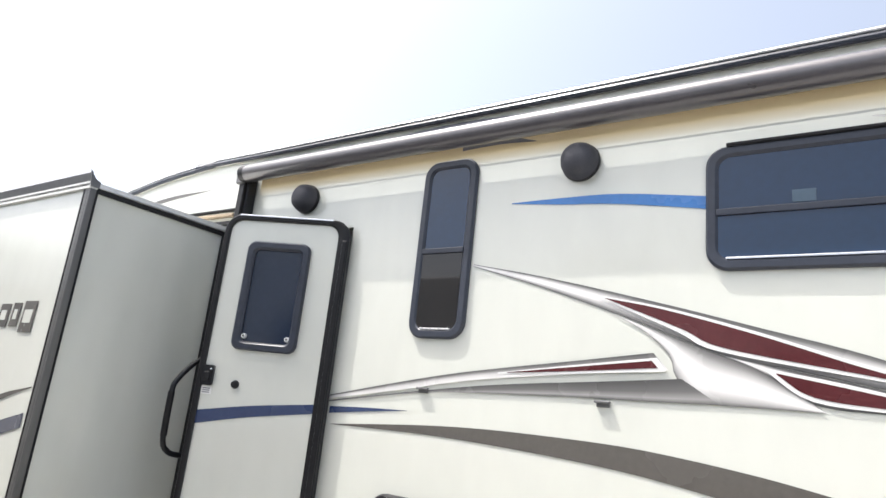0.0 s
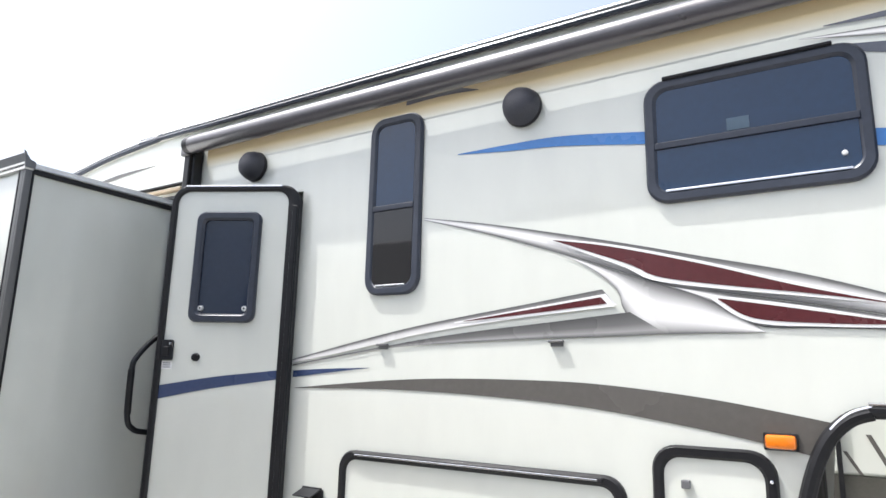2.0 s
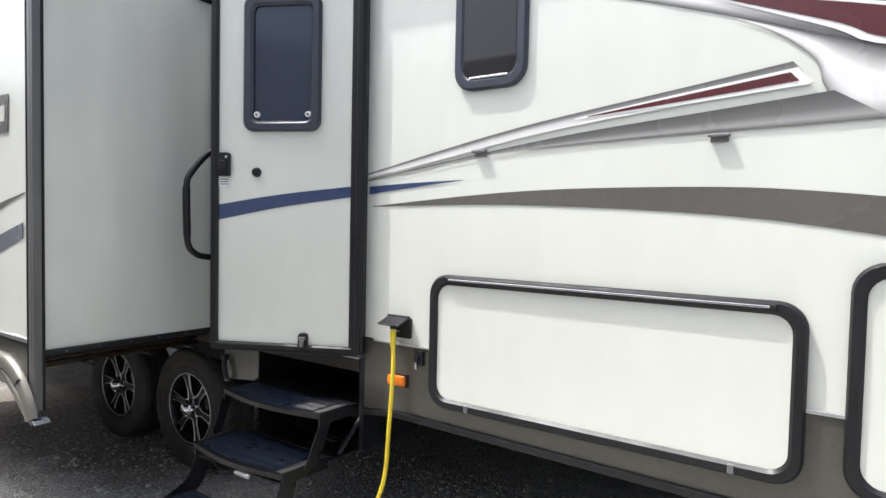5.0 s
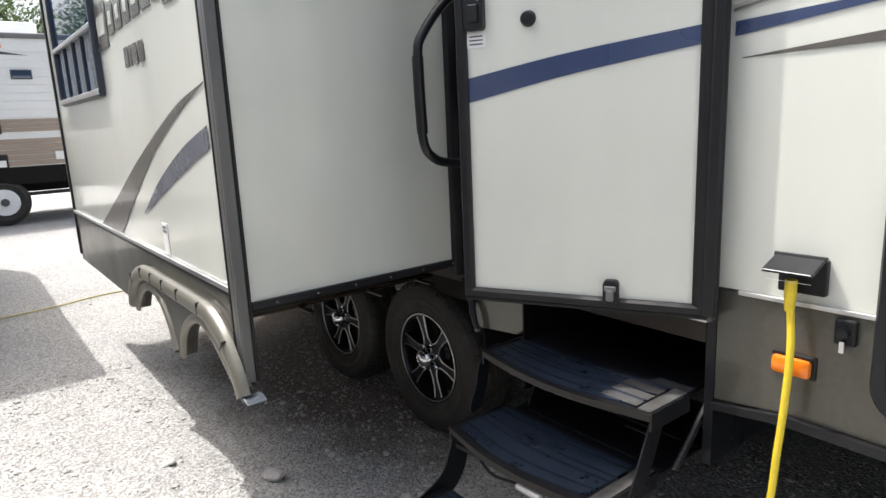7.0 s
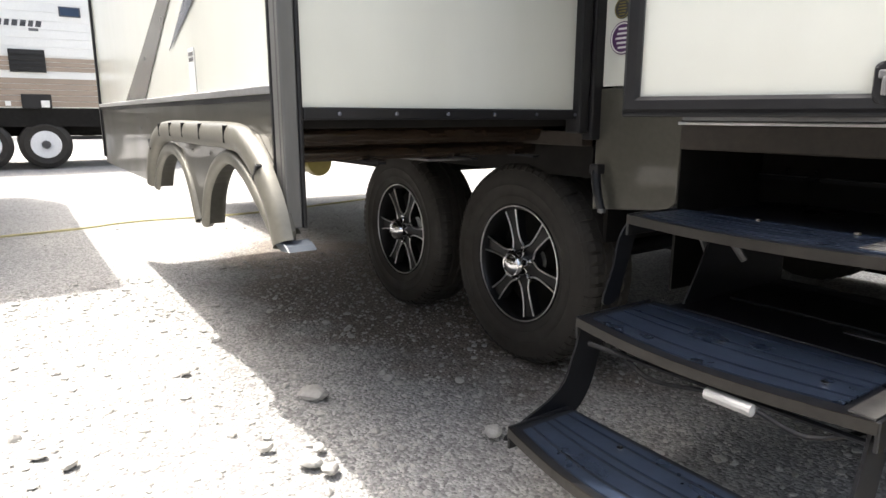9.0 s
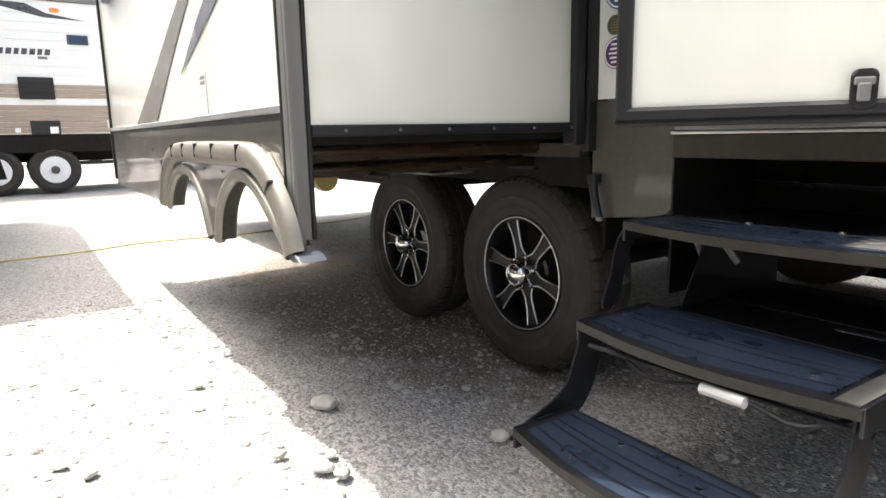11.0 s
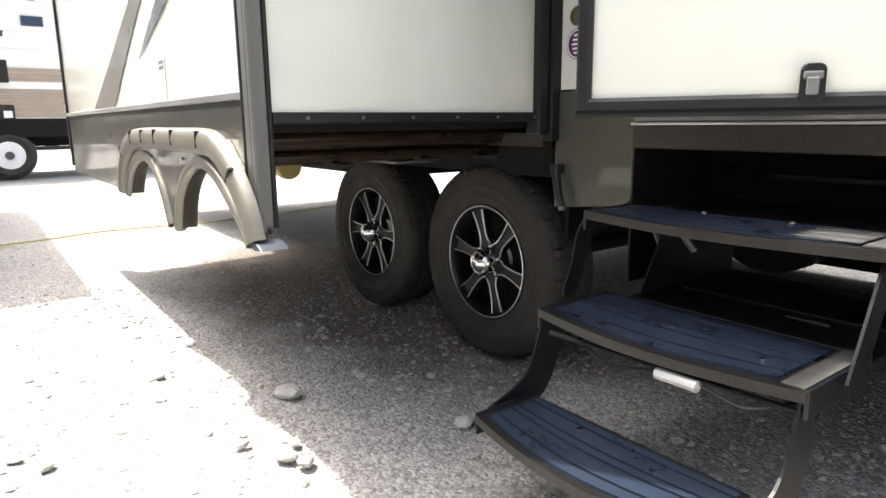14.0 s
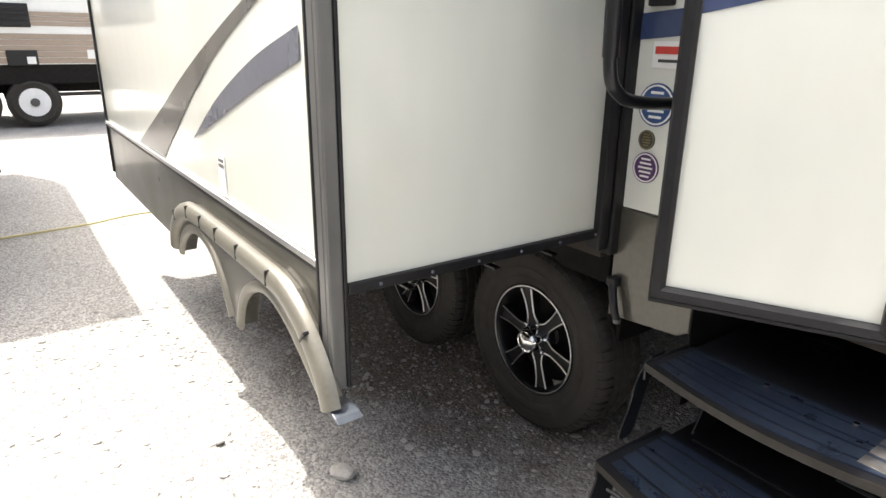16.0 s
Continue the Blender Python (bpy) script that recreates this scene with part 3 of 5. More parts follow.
# ---- patio awning ----
def awning():
    aw = thing("awning", "rolled-up patio awning on black arms along the roof edge", "awning", (0, 0, 3.08))
    z0 = -3.08
    bm = bmesh.new()
    x0, x1 = -0.90, 4.6
    seg = 28
    rows = []
    for x in (x0, x1):
        row = []
        for k in range(seg):
            a = 2 * math.pi * k / seg
            rad = 0.053 + 0.006 * (k / seg)
            row.append(bm.verts.new((x, -0.105 + rad * math.cos(a), 3.084 + z0 + rad * math.sin(a))))
        rows.append(row)
    for k in range(seg):
        bm.faces.new((rows[0][k], rows[1][k], rows[1][(k + 1) % seg], rows[0][(k + 1) % seg]))
    bm.faces.new(rows[0]), bm.faces.new(rows[1])
    part("roller", bm, FABRIC, aw, "dark grey rolled vinyl fabric", smooth=True)
    part("wall_rail", boxed(x0, x1, -0.02, 0.0, 3.10 + z0, 3.16 + z0, 0.004), ALU, aw, "pale aluminium rail")
    part("end_cap", lathe(bmesh.new(), [(0.01, -0.96), (0.042, -0.955), (0.057, -0.945), (0.057, -0.90)], (0, -0.105, 3.084 + z0), 24, "x"), BLACK_TRIM, aw, smooth=True)
    part("mount_bracket", boxed(-1.0, -0.93, -0.12, 0.0, 3.02 + z0, 3.11 + z0, 0.01), GREY_TRIM, aw)
    for x, zl in ((-0.955, 0.62), (2.985, 1.60)):
        arm = part("arm", boxed(x - 0.043, x + 0.043, -0.075, -0.004, max(zl, 1.6 if x > 0 else 2.64) + z0, 3.09 + z0, 0.01), STEEL_BLACK, aw, "black box-section awning arm")
        part("inner_arm", boxed(x - 0.026, x + 0.026, -0.10, -0.073, max(zl, 1.63 if x > 0 else 2.70) + z0, 3.05 + z0, 0.006), BLACK_TRIM, arm)
        if x > 0:
            for zz in (1.66, 1.86):
                part("bolt", lathe(bmesh.new(), [(0.001, -0.088), (0.010, -0.086), (0.012, -0.074)], (x - 0.03, 0, zz + z0), 10), CHROME, arm)
    return aw


awning()


# ---- coat hooks / clip brackets under the swoosh ----
for cx, cz in ((0.615, 1.795), (1.52, 1.803)):
    cl = thing("awning_clip", "small grey metal bracket screwed to the wall", "bracket", (cx, 0, cz), "wall brackets")
    part("plate", boxed(-0.028, 0.028, -0.008, 0, -0.012, 0.012, 0.003), GREY_TRIM, cl)
    part("lip", boxed(-0.034, 0.034, -0.024, -0.006, 0.004, 0.014, 0.003), GREY_TRIM, cl)


# ---- baggage doors ----
def baggage_door(x0, x1, z0, z1, r, bead):
    d = part("baggage_door", prism(bmesh.new(), rrect(x0 + 0.03, x1 - 0.03, z0 + 0.03, z1 - 0.03, r * 0.8), -0.016, 0.0, 0.003), CREAM, RV, "cream compartment door in a black rounded frame")
    part("frame", ring(bmesh.new(), rrect(x0, x1, z0, z1, r), rrect(x0 + 0.042, x1 - 0.042, z0 + 0.042, z1 - 0.042, r * 0.7), -0.03, 0.0, 0.012), BLACK_TRIM, d, smooth=True)
    if bead:
        part("hinge", boxed(x0 + r, x1 - r, -0.036, -0.016, z1 - 0.03, z1 - 0.008, 0.006), BLACK_TRIM, d)
        part("hinge_bead", boxed(x0 + r + 0.02, x1 - r - 0.02, -0.040, -0.034, z1 - 0.022, z1 - 0.014, 0.002), CHROME, d)
        for lx in (x0 + 0.2, x1 - 0.2):
            part("catch", boxed(lx - 0.010, lx + 0.010, -0.034, -0.02, z0 + 0.004, z0 + 0.036, 0.004), GREY_TRIM, d)
    return d


baggage_door(0.385, 1.795, 0.728, 1.295, 0.085, True)
d2 = baggage_door(1.895, 2.315, 0.735, 1.428, 0.09, False)
part("catch", boxed(2.0, 2.03, -0.04, -0.015, 1.28, 1.31, 0.004), GREY_TRIM, d2)
part("bolt", lathe(bmesh.new(), [(0.001, -0.04), (0.006, -0.038), (0.006, -0.028)], (2.295, 0, 1.33), 10), CHROME, d2)


def marker_light(x, z):
    m = thing("marker_light", "amber clearance light on the trailer side", "marker light", (x, 0, z), "amber marker lights")
    part("base", boxed(-0.054, 0.054, -0.012, 0.0, -0.03, 0.03, 0.004), BLACK_TRIM, m)
    part("lens", boxed(-0.048, 0.048, -0.036, -0.012, -0.024, 0.024, 0.011), AMBER, m, "amber ribbed lens", smooth=True)


marker_light(2.33, 1.462)
marker_light(0.212, 0.808)


# ---- power inlet and cable ----
def power_inlet():
    p = thing("power_inlet", "black hinged power inlet, cover lifted, on the cream wall", "power inlet", (0.21, 0, 1.04))
    part("base", boxed(-0.045, 0.068, -0.022, 0.0, -0.04, 0.05, 0.005), BLACK_TRIM, p)
    bm = bmesh.new()
    box(bm, -0.054, 0.064, -0.082, 0.0, -0.004, 0.004, 0.003)
    bmesh.ops.transform(bm, verts=bm.verts, matrix=pose(0, -0.018, 0.052, 20))
    part("cover", bm, STEEL_BLACK, p, "glossy black flap")
    part("hinge", lathe(bmesh.new(), [(0.006, -0.056), (0.006, 0.066)], (0, -0.02, 0.054), 8, "x"), BLACK_TRIM, p)
    part("label", boxed(-0.05, 0.055, -0.075, -0.074, 0.0, 0.001), WHITE, p)
    part("plug", lathe(bmesh.new(), [(0.014, 0.02), (0.014, -0.02), (0.0125, -0.05), (0.011, -0.06)], (0.0, -0.05, -0.02), 14, "z"), YELLOW, p, smooth=True)


power_inlet()


def cable():
    pts = smooth_line([(0.21, -0.05, 0.99), (0.225, -0.065, 0.85), (0.215, -0.075, 0.6), (0.19, -0.08, 0.35), (0.10, -0.12, 0.12), (0.04, -0.2, 0.02), (0.1, -0.5, 0.012), (0.6, -0.75, 0.012), (1.6, -0.5, 0.012), (2.6, 0.3, 0.012)], 8)
    tagged(part("power_cable", tube(bmesh.new(), pts, 0.0095, 10), YELLOW, smooth=True), "thick yellow power cord hanging from the inlet to the gravel", "cable")
    pts = smooth_line([(-5.2, -4.0, 0.012), (-5.26, -2.1, 0.012), (-5.34, -1.7, 0.012), (-5.42, -1.08, 0.012), (-5.56, -0.6, 0.012), (-5.5, 0.4, 0.012), (-5.9, 2.0, 0.012)], 8)
    tagged(part("power_cable", tube(bmesh.new(), pts, 0.009, 8), YELLOW_GLARE, smooth=True), "yellow power cord lying across the gravel lot", "cable")


cable()


# ---- entry door, standing ajar ----
def entry_door():
    door = thing("entry_door", "cream entry door ajar, dark rounded frame, frosted window", "door", (0.0, -0.035, 0))
    door.rotation_euler = (0, 0, radians(26.3))
    # local: -x runs from the hinge to the free edge, -y is outside
    panel = part("panel", prism(bmesh.new(), rrect(-0.705, -0.045, 0.925, 2.672, 0.075, 6, (1, 1, 0, 0)), -0.008, 0.03, 0.002), CREAM, door, "plain cream panel")
    part("frame", ring(bmesh.new(), rrect(-0.734, 0.016, 0.898, 2.70, 0.10, 6, (1, 1, 0, 0)), rrect(-0.700, -0.050, 0.93, 2.666, 0.072, 6, (1, 1, 0, 0)), -0.026, 0.035, 0.008), BLACK_TRIM, door, "black door edge frame", smooth=True)
    part("hinge", boxed(-0.022, 0.008, -0.034, 0.012, 0.90, 2.58, 0.006), BLACK_TRIM, door, "long dark hinge strip")
    part("bottom_rail", boxed(-0.735, -0.01, -0.018, 0.03, 0.888, 0.90, 0.004), BLACK_TRIM, door)
    part("top_bead", boxed(-0.655, -0.09, -0.031, -0.025, 2.688, 2.698, 0.002), CHROME, door)
    wf = part("window", ring(bmesh.new(), rrect(-0.572, -0.197, 1.92, 2.543, 0.05), rrect(-0.522, -0.243, 1.967, 2.494, 0.03), -0.036, -0.006, 0.012), SLATE_TRIM, door, "rounded slate plastic window frame", smooth=True)
    part("pane", boxed(-0.53, -0.235, -0.014, -0.009, 1.957, 2.50), GLASS_DOOR, wf, "frosted grey glass")
    for bx in (-0.505, -0.255):
        part("screw_cap", lathe(bmesh.new(), [(0.001, -0.03), (0.013, -0.029), (0.015, -0.014)], (bx, 0, 1.997), 14), WHITE, wf)
        part("screw", lathe(bmesh.new(), [(0.001, -0.0325), (0.006, -0.032), (0.006, -0.029)], (bx, 0, 1.997), 10), CHARCOAL, wf)
    lk = part("lock", prism(bmesh.new(), rrect(-0.702, -0.640, 1.712, 1.822, 0.012), -0.028, -0.008, 0.004), STEEL_BLACK, door, "black paddle lock")
    part("paddle", boxed(-0.688, -0.655, -0.036, -0.026, 1.735, 1.785, 0.004), BLACK_TRIM, lk)
    part("keyhole", lathe(bmesh.new(), [(0.001, -0.032), (0.007, -0.031), (0.007, -0.027)], (-0.652, 0, 1.80), 10), CHROME, lk)
    part("label", boxed(-0.700, -0.640, -0.0105, -0.008, 1.665, 1.707), WHITE, door, "small white label")
    for i in range(3):
        part("print_bar", boxed(-0.692, -0.65, -0.0115, -0.0104, 1.673 + 0.011 * i, 1.677 + 0.011 * i), SLATE, door)
    part("deadbolt", lathe(bmesh.new(), [(0.001, -0.03), (0.016, -0.029), (0.02, -0.022), (0.023, -0.008)], (-0.510, 0, 1.731), 20), BLACK_TRIM, door, smooth=True)
    part("navy_stripe", band([(-0.700, 1.578), (-0.40, 1.628), (-0.048, 1.670)], [(-0.700, 1.507), (-0.40, 1.568), (-0.048, 1.622)], -0.0105), BLUE_DARK, door, "navy vinyl stripe across the door")
    hb = part("holdback", prism(bmesh.new(), rrect(-0.292, -0.248, 0.912, 0.985, 0.012), -0.03, -0.008, 0.005), BLACK_TRIM, door, "black plastic door holdback")
    part("tongue", boxed(-0.281, -0.259, -0.042, -0.032, 0.925, 0.96, 0.004), GREY_TRIM, hb)
    part("tongue", boxed(-0.287, -0.253, -0.040, -0.030, 0.955, 0.97, 0.003), GREY_TRIM, hb)
    return door


entry_door()


# door opening: jamb and the things on the strip beside it
def jamb():
    j = part("door_jamb", boxed(-0.775, -0.745, -0.02, 0.06, 0.90, 2.70, 0.004), BLACK_TRIM, RV, "black door jamb")
    part("door_jamb", boxed(-0.745, -0.1, -0.012, 0.06, 2.672, 2.695, 0.004), BLACK_TRIM, RV)
    part("door_sill", boxed(-0.745, 0.0, -0.035, 0.08, 0.878, 0.902, 0.004), GREY_TRIM, RV, "worn grey door sill")
    part("striker", boxed(-1.02, -0.94, -0.02, 0.0, 1.545, 1.74, 0.006), BLACK_TRIM, RV, "black striker plate")
    part("navy_stripe", band([(-1.05, 1.528), (-0.9, 1.54), (-0.78, 1.552)], [(-1.05, 1.458), (-0.9, 1.47), (-0.78, 1.48)], -0.003), BLUE_DARK, RV)
    def round_sticker(x, z, r, mat, rim):
        s = thing("sticker", "round printed sticker on the cream door strip", "sticker", (x, 0, z), "door stickers")
        part("sheet", lathe(bmesh.new(), [(r, -0.001), (r, -0.004)], (0, 0, 0), 28), mat, s)
        part("rim", ring(bmesh.new(), rrect(-r * 0.93, r * 0.93, -r * 0.93, r * 0.93, r * 0.92), rrect(-r * 0.85, r * 0.85, -r * 0.85, r * 0.85, r * 0.84), -0.0055, -0.004), rim, s)
        for i in range(5):
            w = r * (0.35 + 0.1 * (2 - abs(i - 2)))
            part("print_bar", boxed(-w, w, -0.0052, -0.004, (i - 2) * r * 0.28 - r * 0.06, (i - 2) * r * 0.28 + r * 0.06), rim, s)
    round_sticker(-0.965, 1.285, 0.060, NAVY, WHITE)
    round_sticker(-0.985, 1.185, 0.028, CHARCOAL, BRASS)
    round_sticker(-0.978, 1.105, 0.045, PURPLE, WHITE)
    s = thing("sticker", "small white sticker with red lettering bars", "sticker", (-0.945, 0, 1.42), "door stickers")
    part("sheet", boxed(-0.05, 0.05, -0.004, -0.001, -0.035, 0.035), WHITE, s)
    part("print_bar", boxed(-0.042, 0.042, -0.0055, -0.004, 0.002, 0.022), RED, s)
    part("print_bar", boxed(-0.03, 0.03, -0.0055, -0.004, -0.02, -0.012), CHARCOAL, s)


jamb()


def grab_handle():
    h = thing("grab_handle", "black folding grab handle beside the entry door", "handle", (-0.80, 0, 1.31))
    pts = smooth_line([(0, 0.0, 0.62), (0, -0.14, 0.60), (0, -0.28, 0.53), (0, -0.385, 0.42), (0, -0.41, 0.34), (0, -0.405, 0.10), (0, -0.365, 0.03), (0, -0.29, 0.008), (0, -0.15, 0.0), (0, 0.0, 0.0)], 6)
    part("bar", tube(bmesh.new(), pts, 0.0155, 12), STEEL_BLACK, h, smooth=True)
    part("grip", tube(bmesh.new(), smooth_line([(0, -0.41, 0.35), (0, -0.409, 0.23), (0, -0.405, 0.11)], 4), 0.0185, 12), BLACK_TRIM, h, "foam grip sleeve", smooth=True)
    for z in (0.62, 0.0):
        part("mount", boxed(-0.022, 0.022, -0.022, 0.0, z - 0.035, z + 0.035, 0.006), BLACK_TRIM, h)


grab_handle()


# ---- slide-out room ----
def slide_out():
    s = thing("slide_out_room", "extended cream slide-out room with bronze skirt and fender flares", "slide-out", (-1.08, 0, 0.6))
    ox, oz = 1.08, -0.6
    X0, X1, Y0 = -4.22, -1.08, -0.96

    def p(name, bm, mat, parent=s, label="", smooth=False):
        bmesh.ops.translate(bm, verts=bm.verts, vec=(ox, 0, oz))
        return part(name, bm, mat, parent, label, smooth)

    p("outer_wall", boxed(X0 + 0.02, X1 - 0.046, Y0, Y0 + 0.045, 0.955, 2.69), CREAM, label="glossy cream outer wall")
    p("end_wall", boxed(X1 - 0.04, X1, Y0 + 0.02, 0.02, 0.905, 2.675), CREAM, label="plain cream end wall in shade")
    p("end_wall", boxed(X0 + 0.02, X0 + 0.06, Y0 + 0.045, 0.02, 0.905, 2.675), CREAM)
    p("floor", boxed(X0 + 0.06, X1 - 0.05, Y0 + 0.05, 0.3, 0.86, 0.91), BLACK_MATTE, label="black slide floor")
    bm = bmesh.new()
    a = [(Y0 - 0.02, 2.69), (0.02, 2.70), (0.02, 2.74), (Y0 - 0.02, 2.73)]
    prism(bm, a, X0 - 0.01, X1 + 0.012, axis="x")
    p("roof", bm, CREAM_ROOF)
    # trims
    p("corner_trim", boxed(X1 - 0.046, X1 - 0.0112, Y0 - 0.012, Y0 + 0.03, 0.64, 2.70, 0.004), CORNER_GREY, label="grey corner moulding with black edges")
    p("corner_trim", boxed(X1 - 0.011, X1 + 0.010, Y0 - 0.0125, Y0 + 0.024, 0.64, 2.70, 0.004), CORNER_GREY)
    p("corner_edge", boxed(X1 - 0.011, X1 + 0.013, Y0 + 0.0242, Y0 + 0.0345, 0.64, 2.70, 0.003), BLACK_TRIM)
    p("corner_edge", boxed(X1 - 0.060, X1 - 0.0462, Y0 - 0.014, Y0 + 0.01, 0.64, 2.70, 0.003), BLACK_TRIM)
    p("corner_trim", boxed(X0 - 0.01, X0 + 0.03, Y0 - 0.012, Y0 + 0.03, 0.64, 2.70, 0.005), BLACK_TRIM)
    p("top_trim", boxed(X0 - 0.01, X1 + 0.01, Y0 - 0.02, Y0 + 0.02, 2.70, 2.722, 0.004), BLACK_TRIM)
    bm = bmesh.new()
    prism(bm, [(Y0 - 0.03, 2.775), (Y0 - 0.018, 2.725), (Y0 + 0.02, 2.725), (Y0 + 0.02, 2.738), (Y0 - 0.008, 2.742), (Y0 - 0.022, 2.785)], X0 - 0.02, X1 + 0.014, axis="x")
    p("awning_cover", bm, GREY_TRIM, label="grey slide topper rail")
    bm = bmesh.new()
    prism(bm, [(Y0 - 0.035, 2.79), (Y0 - 0.02, 2.70), (Y0 + 0.03, 2.70), (Y0 + 0.03, 2.735), (Y0 - 0.0, 2.745)], X1 + 0.0125, X1 + 0.020, axis="x")
    p("end_cap", bm, GREY_TRIM)
    p("end_top_trim", boxed(X1 - 0.01, X1 + 0.016, Y0 + 0.03, 0.0, 2.672, 2.70, 0.004), BLACK_TRIM)
    p("end_top_bead", boxed(X1 - 0.004, X1 + 0.02, Y0 + 0.03, 0.0, 2.702, 2.709, 0.002), ALU)
    p("bottom_rail", boxed(X1 - 0.035, X1 + 0.014, Y0 + 0.035, 0.0, 0.880, 0.908, 0.004), BLACK_TRIM, label="black bottom rail")
    for i in range(6):
        p("screw", lathe(bmesh.new(), [(0.001, 0.018), (0.005, 0.017), (0.005, 0.012)], (X1, Y0 + 0.12 + 0.15 * i, 0.894), 8, "x"), SLATE)
    p("corner_seal", boxed(X1 - 0.03, X1 + 0.028, -0.085, -0.045, 0.84, 2.70, 0.006), BLACK_TRIM, label="black rubber wall seal")
    # skirt hanging from the outer wall
    p("skirt_strip", boxed(X0 + 0.02, X1 - 0.061, Y0 - 0.014, Y0 - 0.002, 0.938, 0.957, 0.003), ALU, label="bright strip over the skirt")
    p("skirt_seal", boxed(X0 + 0.02, X1 - 0.061, Y0 - 0.008, Y0 - 0.002, 0.922, 0.938, 0.002), BLACK_TRIM)
    # twin fender flare
    def arch(pts):
        return [(v.x, v.z) for v in smooth_line([(x, 0, z) for x, z in pts], 4)]
    a2 = arch([(-1.735, 0.56), (-1.68, 0.67), (-1.58, 0.745), (-1.45, 0.782), (-1.32, 0.757), (-1.20, 0.69), (-1.10, 0.622)])
    a1 = arch([(-2.46, 0.61), (-2.39, 0.69), (-2.28, 0.75), (-2.13, 0.775), (-1.98, 0.745), (-1.885, 0.67), (-1.815, 0.56)])
    outer = [(-1.05, 0.60), (-1.045, 0.64), (-1.09, 0.705), (-1.16, 0.775), (-1.26, 0.845), (-1.36, 0.866), (-2.16, 0.866), (-2.33, 0.84), (-2.45, 0.782), (-2.53, 0.70), (-2.565, 0.625), (-2.52, 0.605)]
    pts = outer + a1 + [(-1.795, 0.548), (-1.755, 0.548)] + a2
    plate = [(X0 + 0.02, 0.945), (X0 + 0.02, 0.605), (-2.52, 0.605)] + a1 + [(-1.80, 0.57), (-1.75, 0.57)] + a2 + [(X1 - 0.061, 0.65), (X1 - 0.061, 0.945)]
    p("skirt", prism(bmesh.new(), plate, Y0 - 0.002, Y0 + 0.022), BRONZE, label="bronze-grey skirt with cut wheel arches")
    fl = p("fender_flare", prism(bmesh.new(), pts, Y0 - 0.024, Y0 - 0.003, 0.004), BRONZE, label="moulded twin fender flare over the wheels")

    def swept(path, half, rise, y):
        """A rounded moulding along (x, z): half its width, rise proud of y."""
        bm = bmesh.new()
        rows = []
        for k, (x, z) in enumerate(path):
            ax, az = path[max(k - 1, 0)]
            bx, bz = path[min(k + 1, len(path) - 1)]
            ln = math.hypot(bx - ax, bz - az)
            nx, nz = -(bz - az) / ln, (bx - ax) / ln
            rows.append([bm.verts.new((x + nx * half * math.cos(math.pi * q / 8), y - rise * math.sin(math.pi * q / 8) ** 0.7, z + nz * half * math.cos(math.pi * q / 8))) for q in range(9)])
        for ra, rb in zip(rows, rows[1:]):
            for q in range(8):
                bm.faces.new((ra[q], ra[q + 1], rb[q + 1], rb[q]))
            bm.faces.new((ra[8], ra[0], rb[0], rb[8]))
        return bm
    rib = [(v.x, v.z) for v in smooth_line([(x, 0, z) for x, z in ((-1.045, 0.612), (-1.085, 0.689), (-1.165, 0.765), (-1.26, 0.816), (-1.37, 0.836), (-1.75, 0.838), (-2.15, 0.836), (-2.315, 0.812), (-2.43, 0.758), (-2.50, 0.687), (-2.53, 0.621))], 5)]
    p("flare_rib", swept(rib, 0.036, 0.034, Y0 - 0.0215), FLARE, fl, "rounded sunlit upper rib", smooth=True)
    for arc in (a1, a2):
        p("arch_lip", swept(arc, 0.019, 0.018, Y0 - 0.022), FLARE, fl, smooth=True)
        bm = bmesh.new()
        inner = [(bm.verts.new((x, Y0 - 0.022, z)), bm.verts.new((x, Y0 + 0.03, z))) for x, z in arc]
        for (p0, q0), (p1, q1) in zip(inner, inner[1:]):
            bm.faces.new((p0, p1, q1, q0))
        p("arch_liner", bm, BRONZE, fl)
    for x, z, tilt in ((-2.40, 0.775, -35), (-2.20, 0.831, -6), (-2.02, 0.836, 0), (-1.84, 0.837, 0), (-1.63, 0.837, 0), (-1.38, 0.835, 4), (-1.155, 0.758, 42)):
        bm = bmesh.new()
        box(bm, -0.0045, 0.0045, Y0 - 0.0565, Y0 - 0.03, -0.014, 0.031, 0.002)
        bmesh.ops.transform(bm, verts=bm.verts, matrix=pose(x, 0, z, 0, tilt, 0))
        p("rib_notch", bm, BLACK_TRIM, fl)
        p("screw", lathe(bmesh.new(), [(0.001, Y0 - 0.0285), (0.006, Y0 - 0.0275), (0.006, Y0 - 0.02)], (x - 0.02 * math.sin(radians(tilt)), 0, z - 0.055), 8), CHROME, fl)
    bm = bmesh.new()
    prism(bm, [(-1.085, 0.612), (-1.03, 0.622), (-1.00, 0.614), (-0.985, 0.605), (-1.03, 0.600)], Y0 - 0.045, Y0 + 0.02, 0.003)
    p("flare_tip", bm, material("bent_blue_flap", (0.05, 0.06, 0.075), 0.4, vary=0.2), fl, "bent pale flap end")
    # window
    w = p("window", ring(bmesh.new(), rrect(-3.88, -2.62, 1.645, 2.575, 0.04), rrect(-3.84, -2.66, 1.685, 2.535, 0.025), Y0 - 0.03, Y0 + 0.02, 0.01), SLATE_TRIM, label="wide dark window with bright sill bars")
    p("pane", boxed(-3.845, -2.655, Y0 - 0.012, Y0 - 0.006, 1.68, 2.54), GLASS, w, "dark reflecting glass")
    p("sill_bar", boxed(-3.86, -2.64, Y0 - 0.036, Y0 - 0.012, 1.965, 1.988, 0.004), ALU, w, "bright bar")
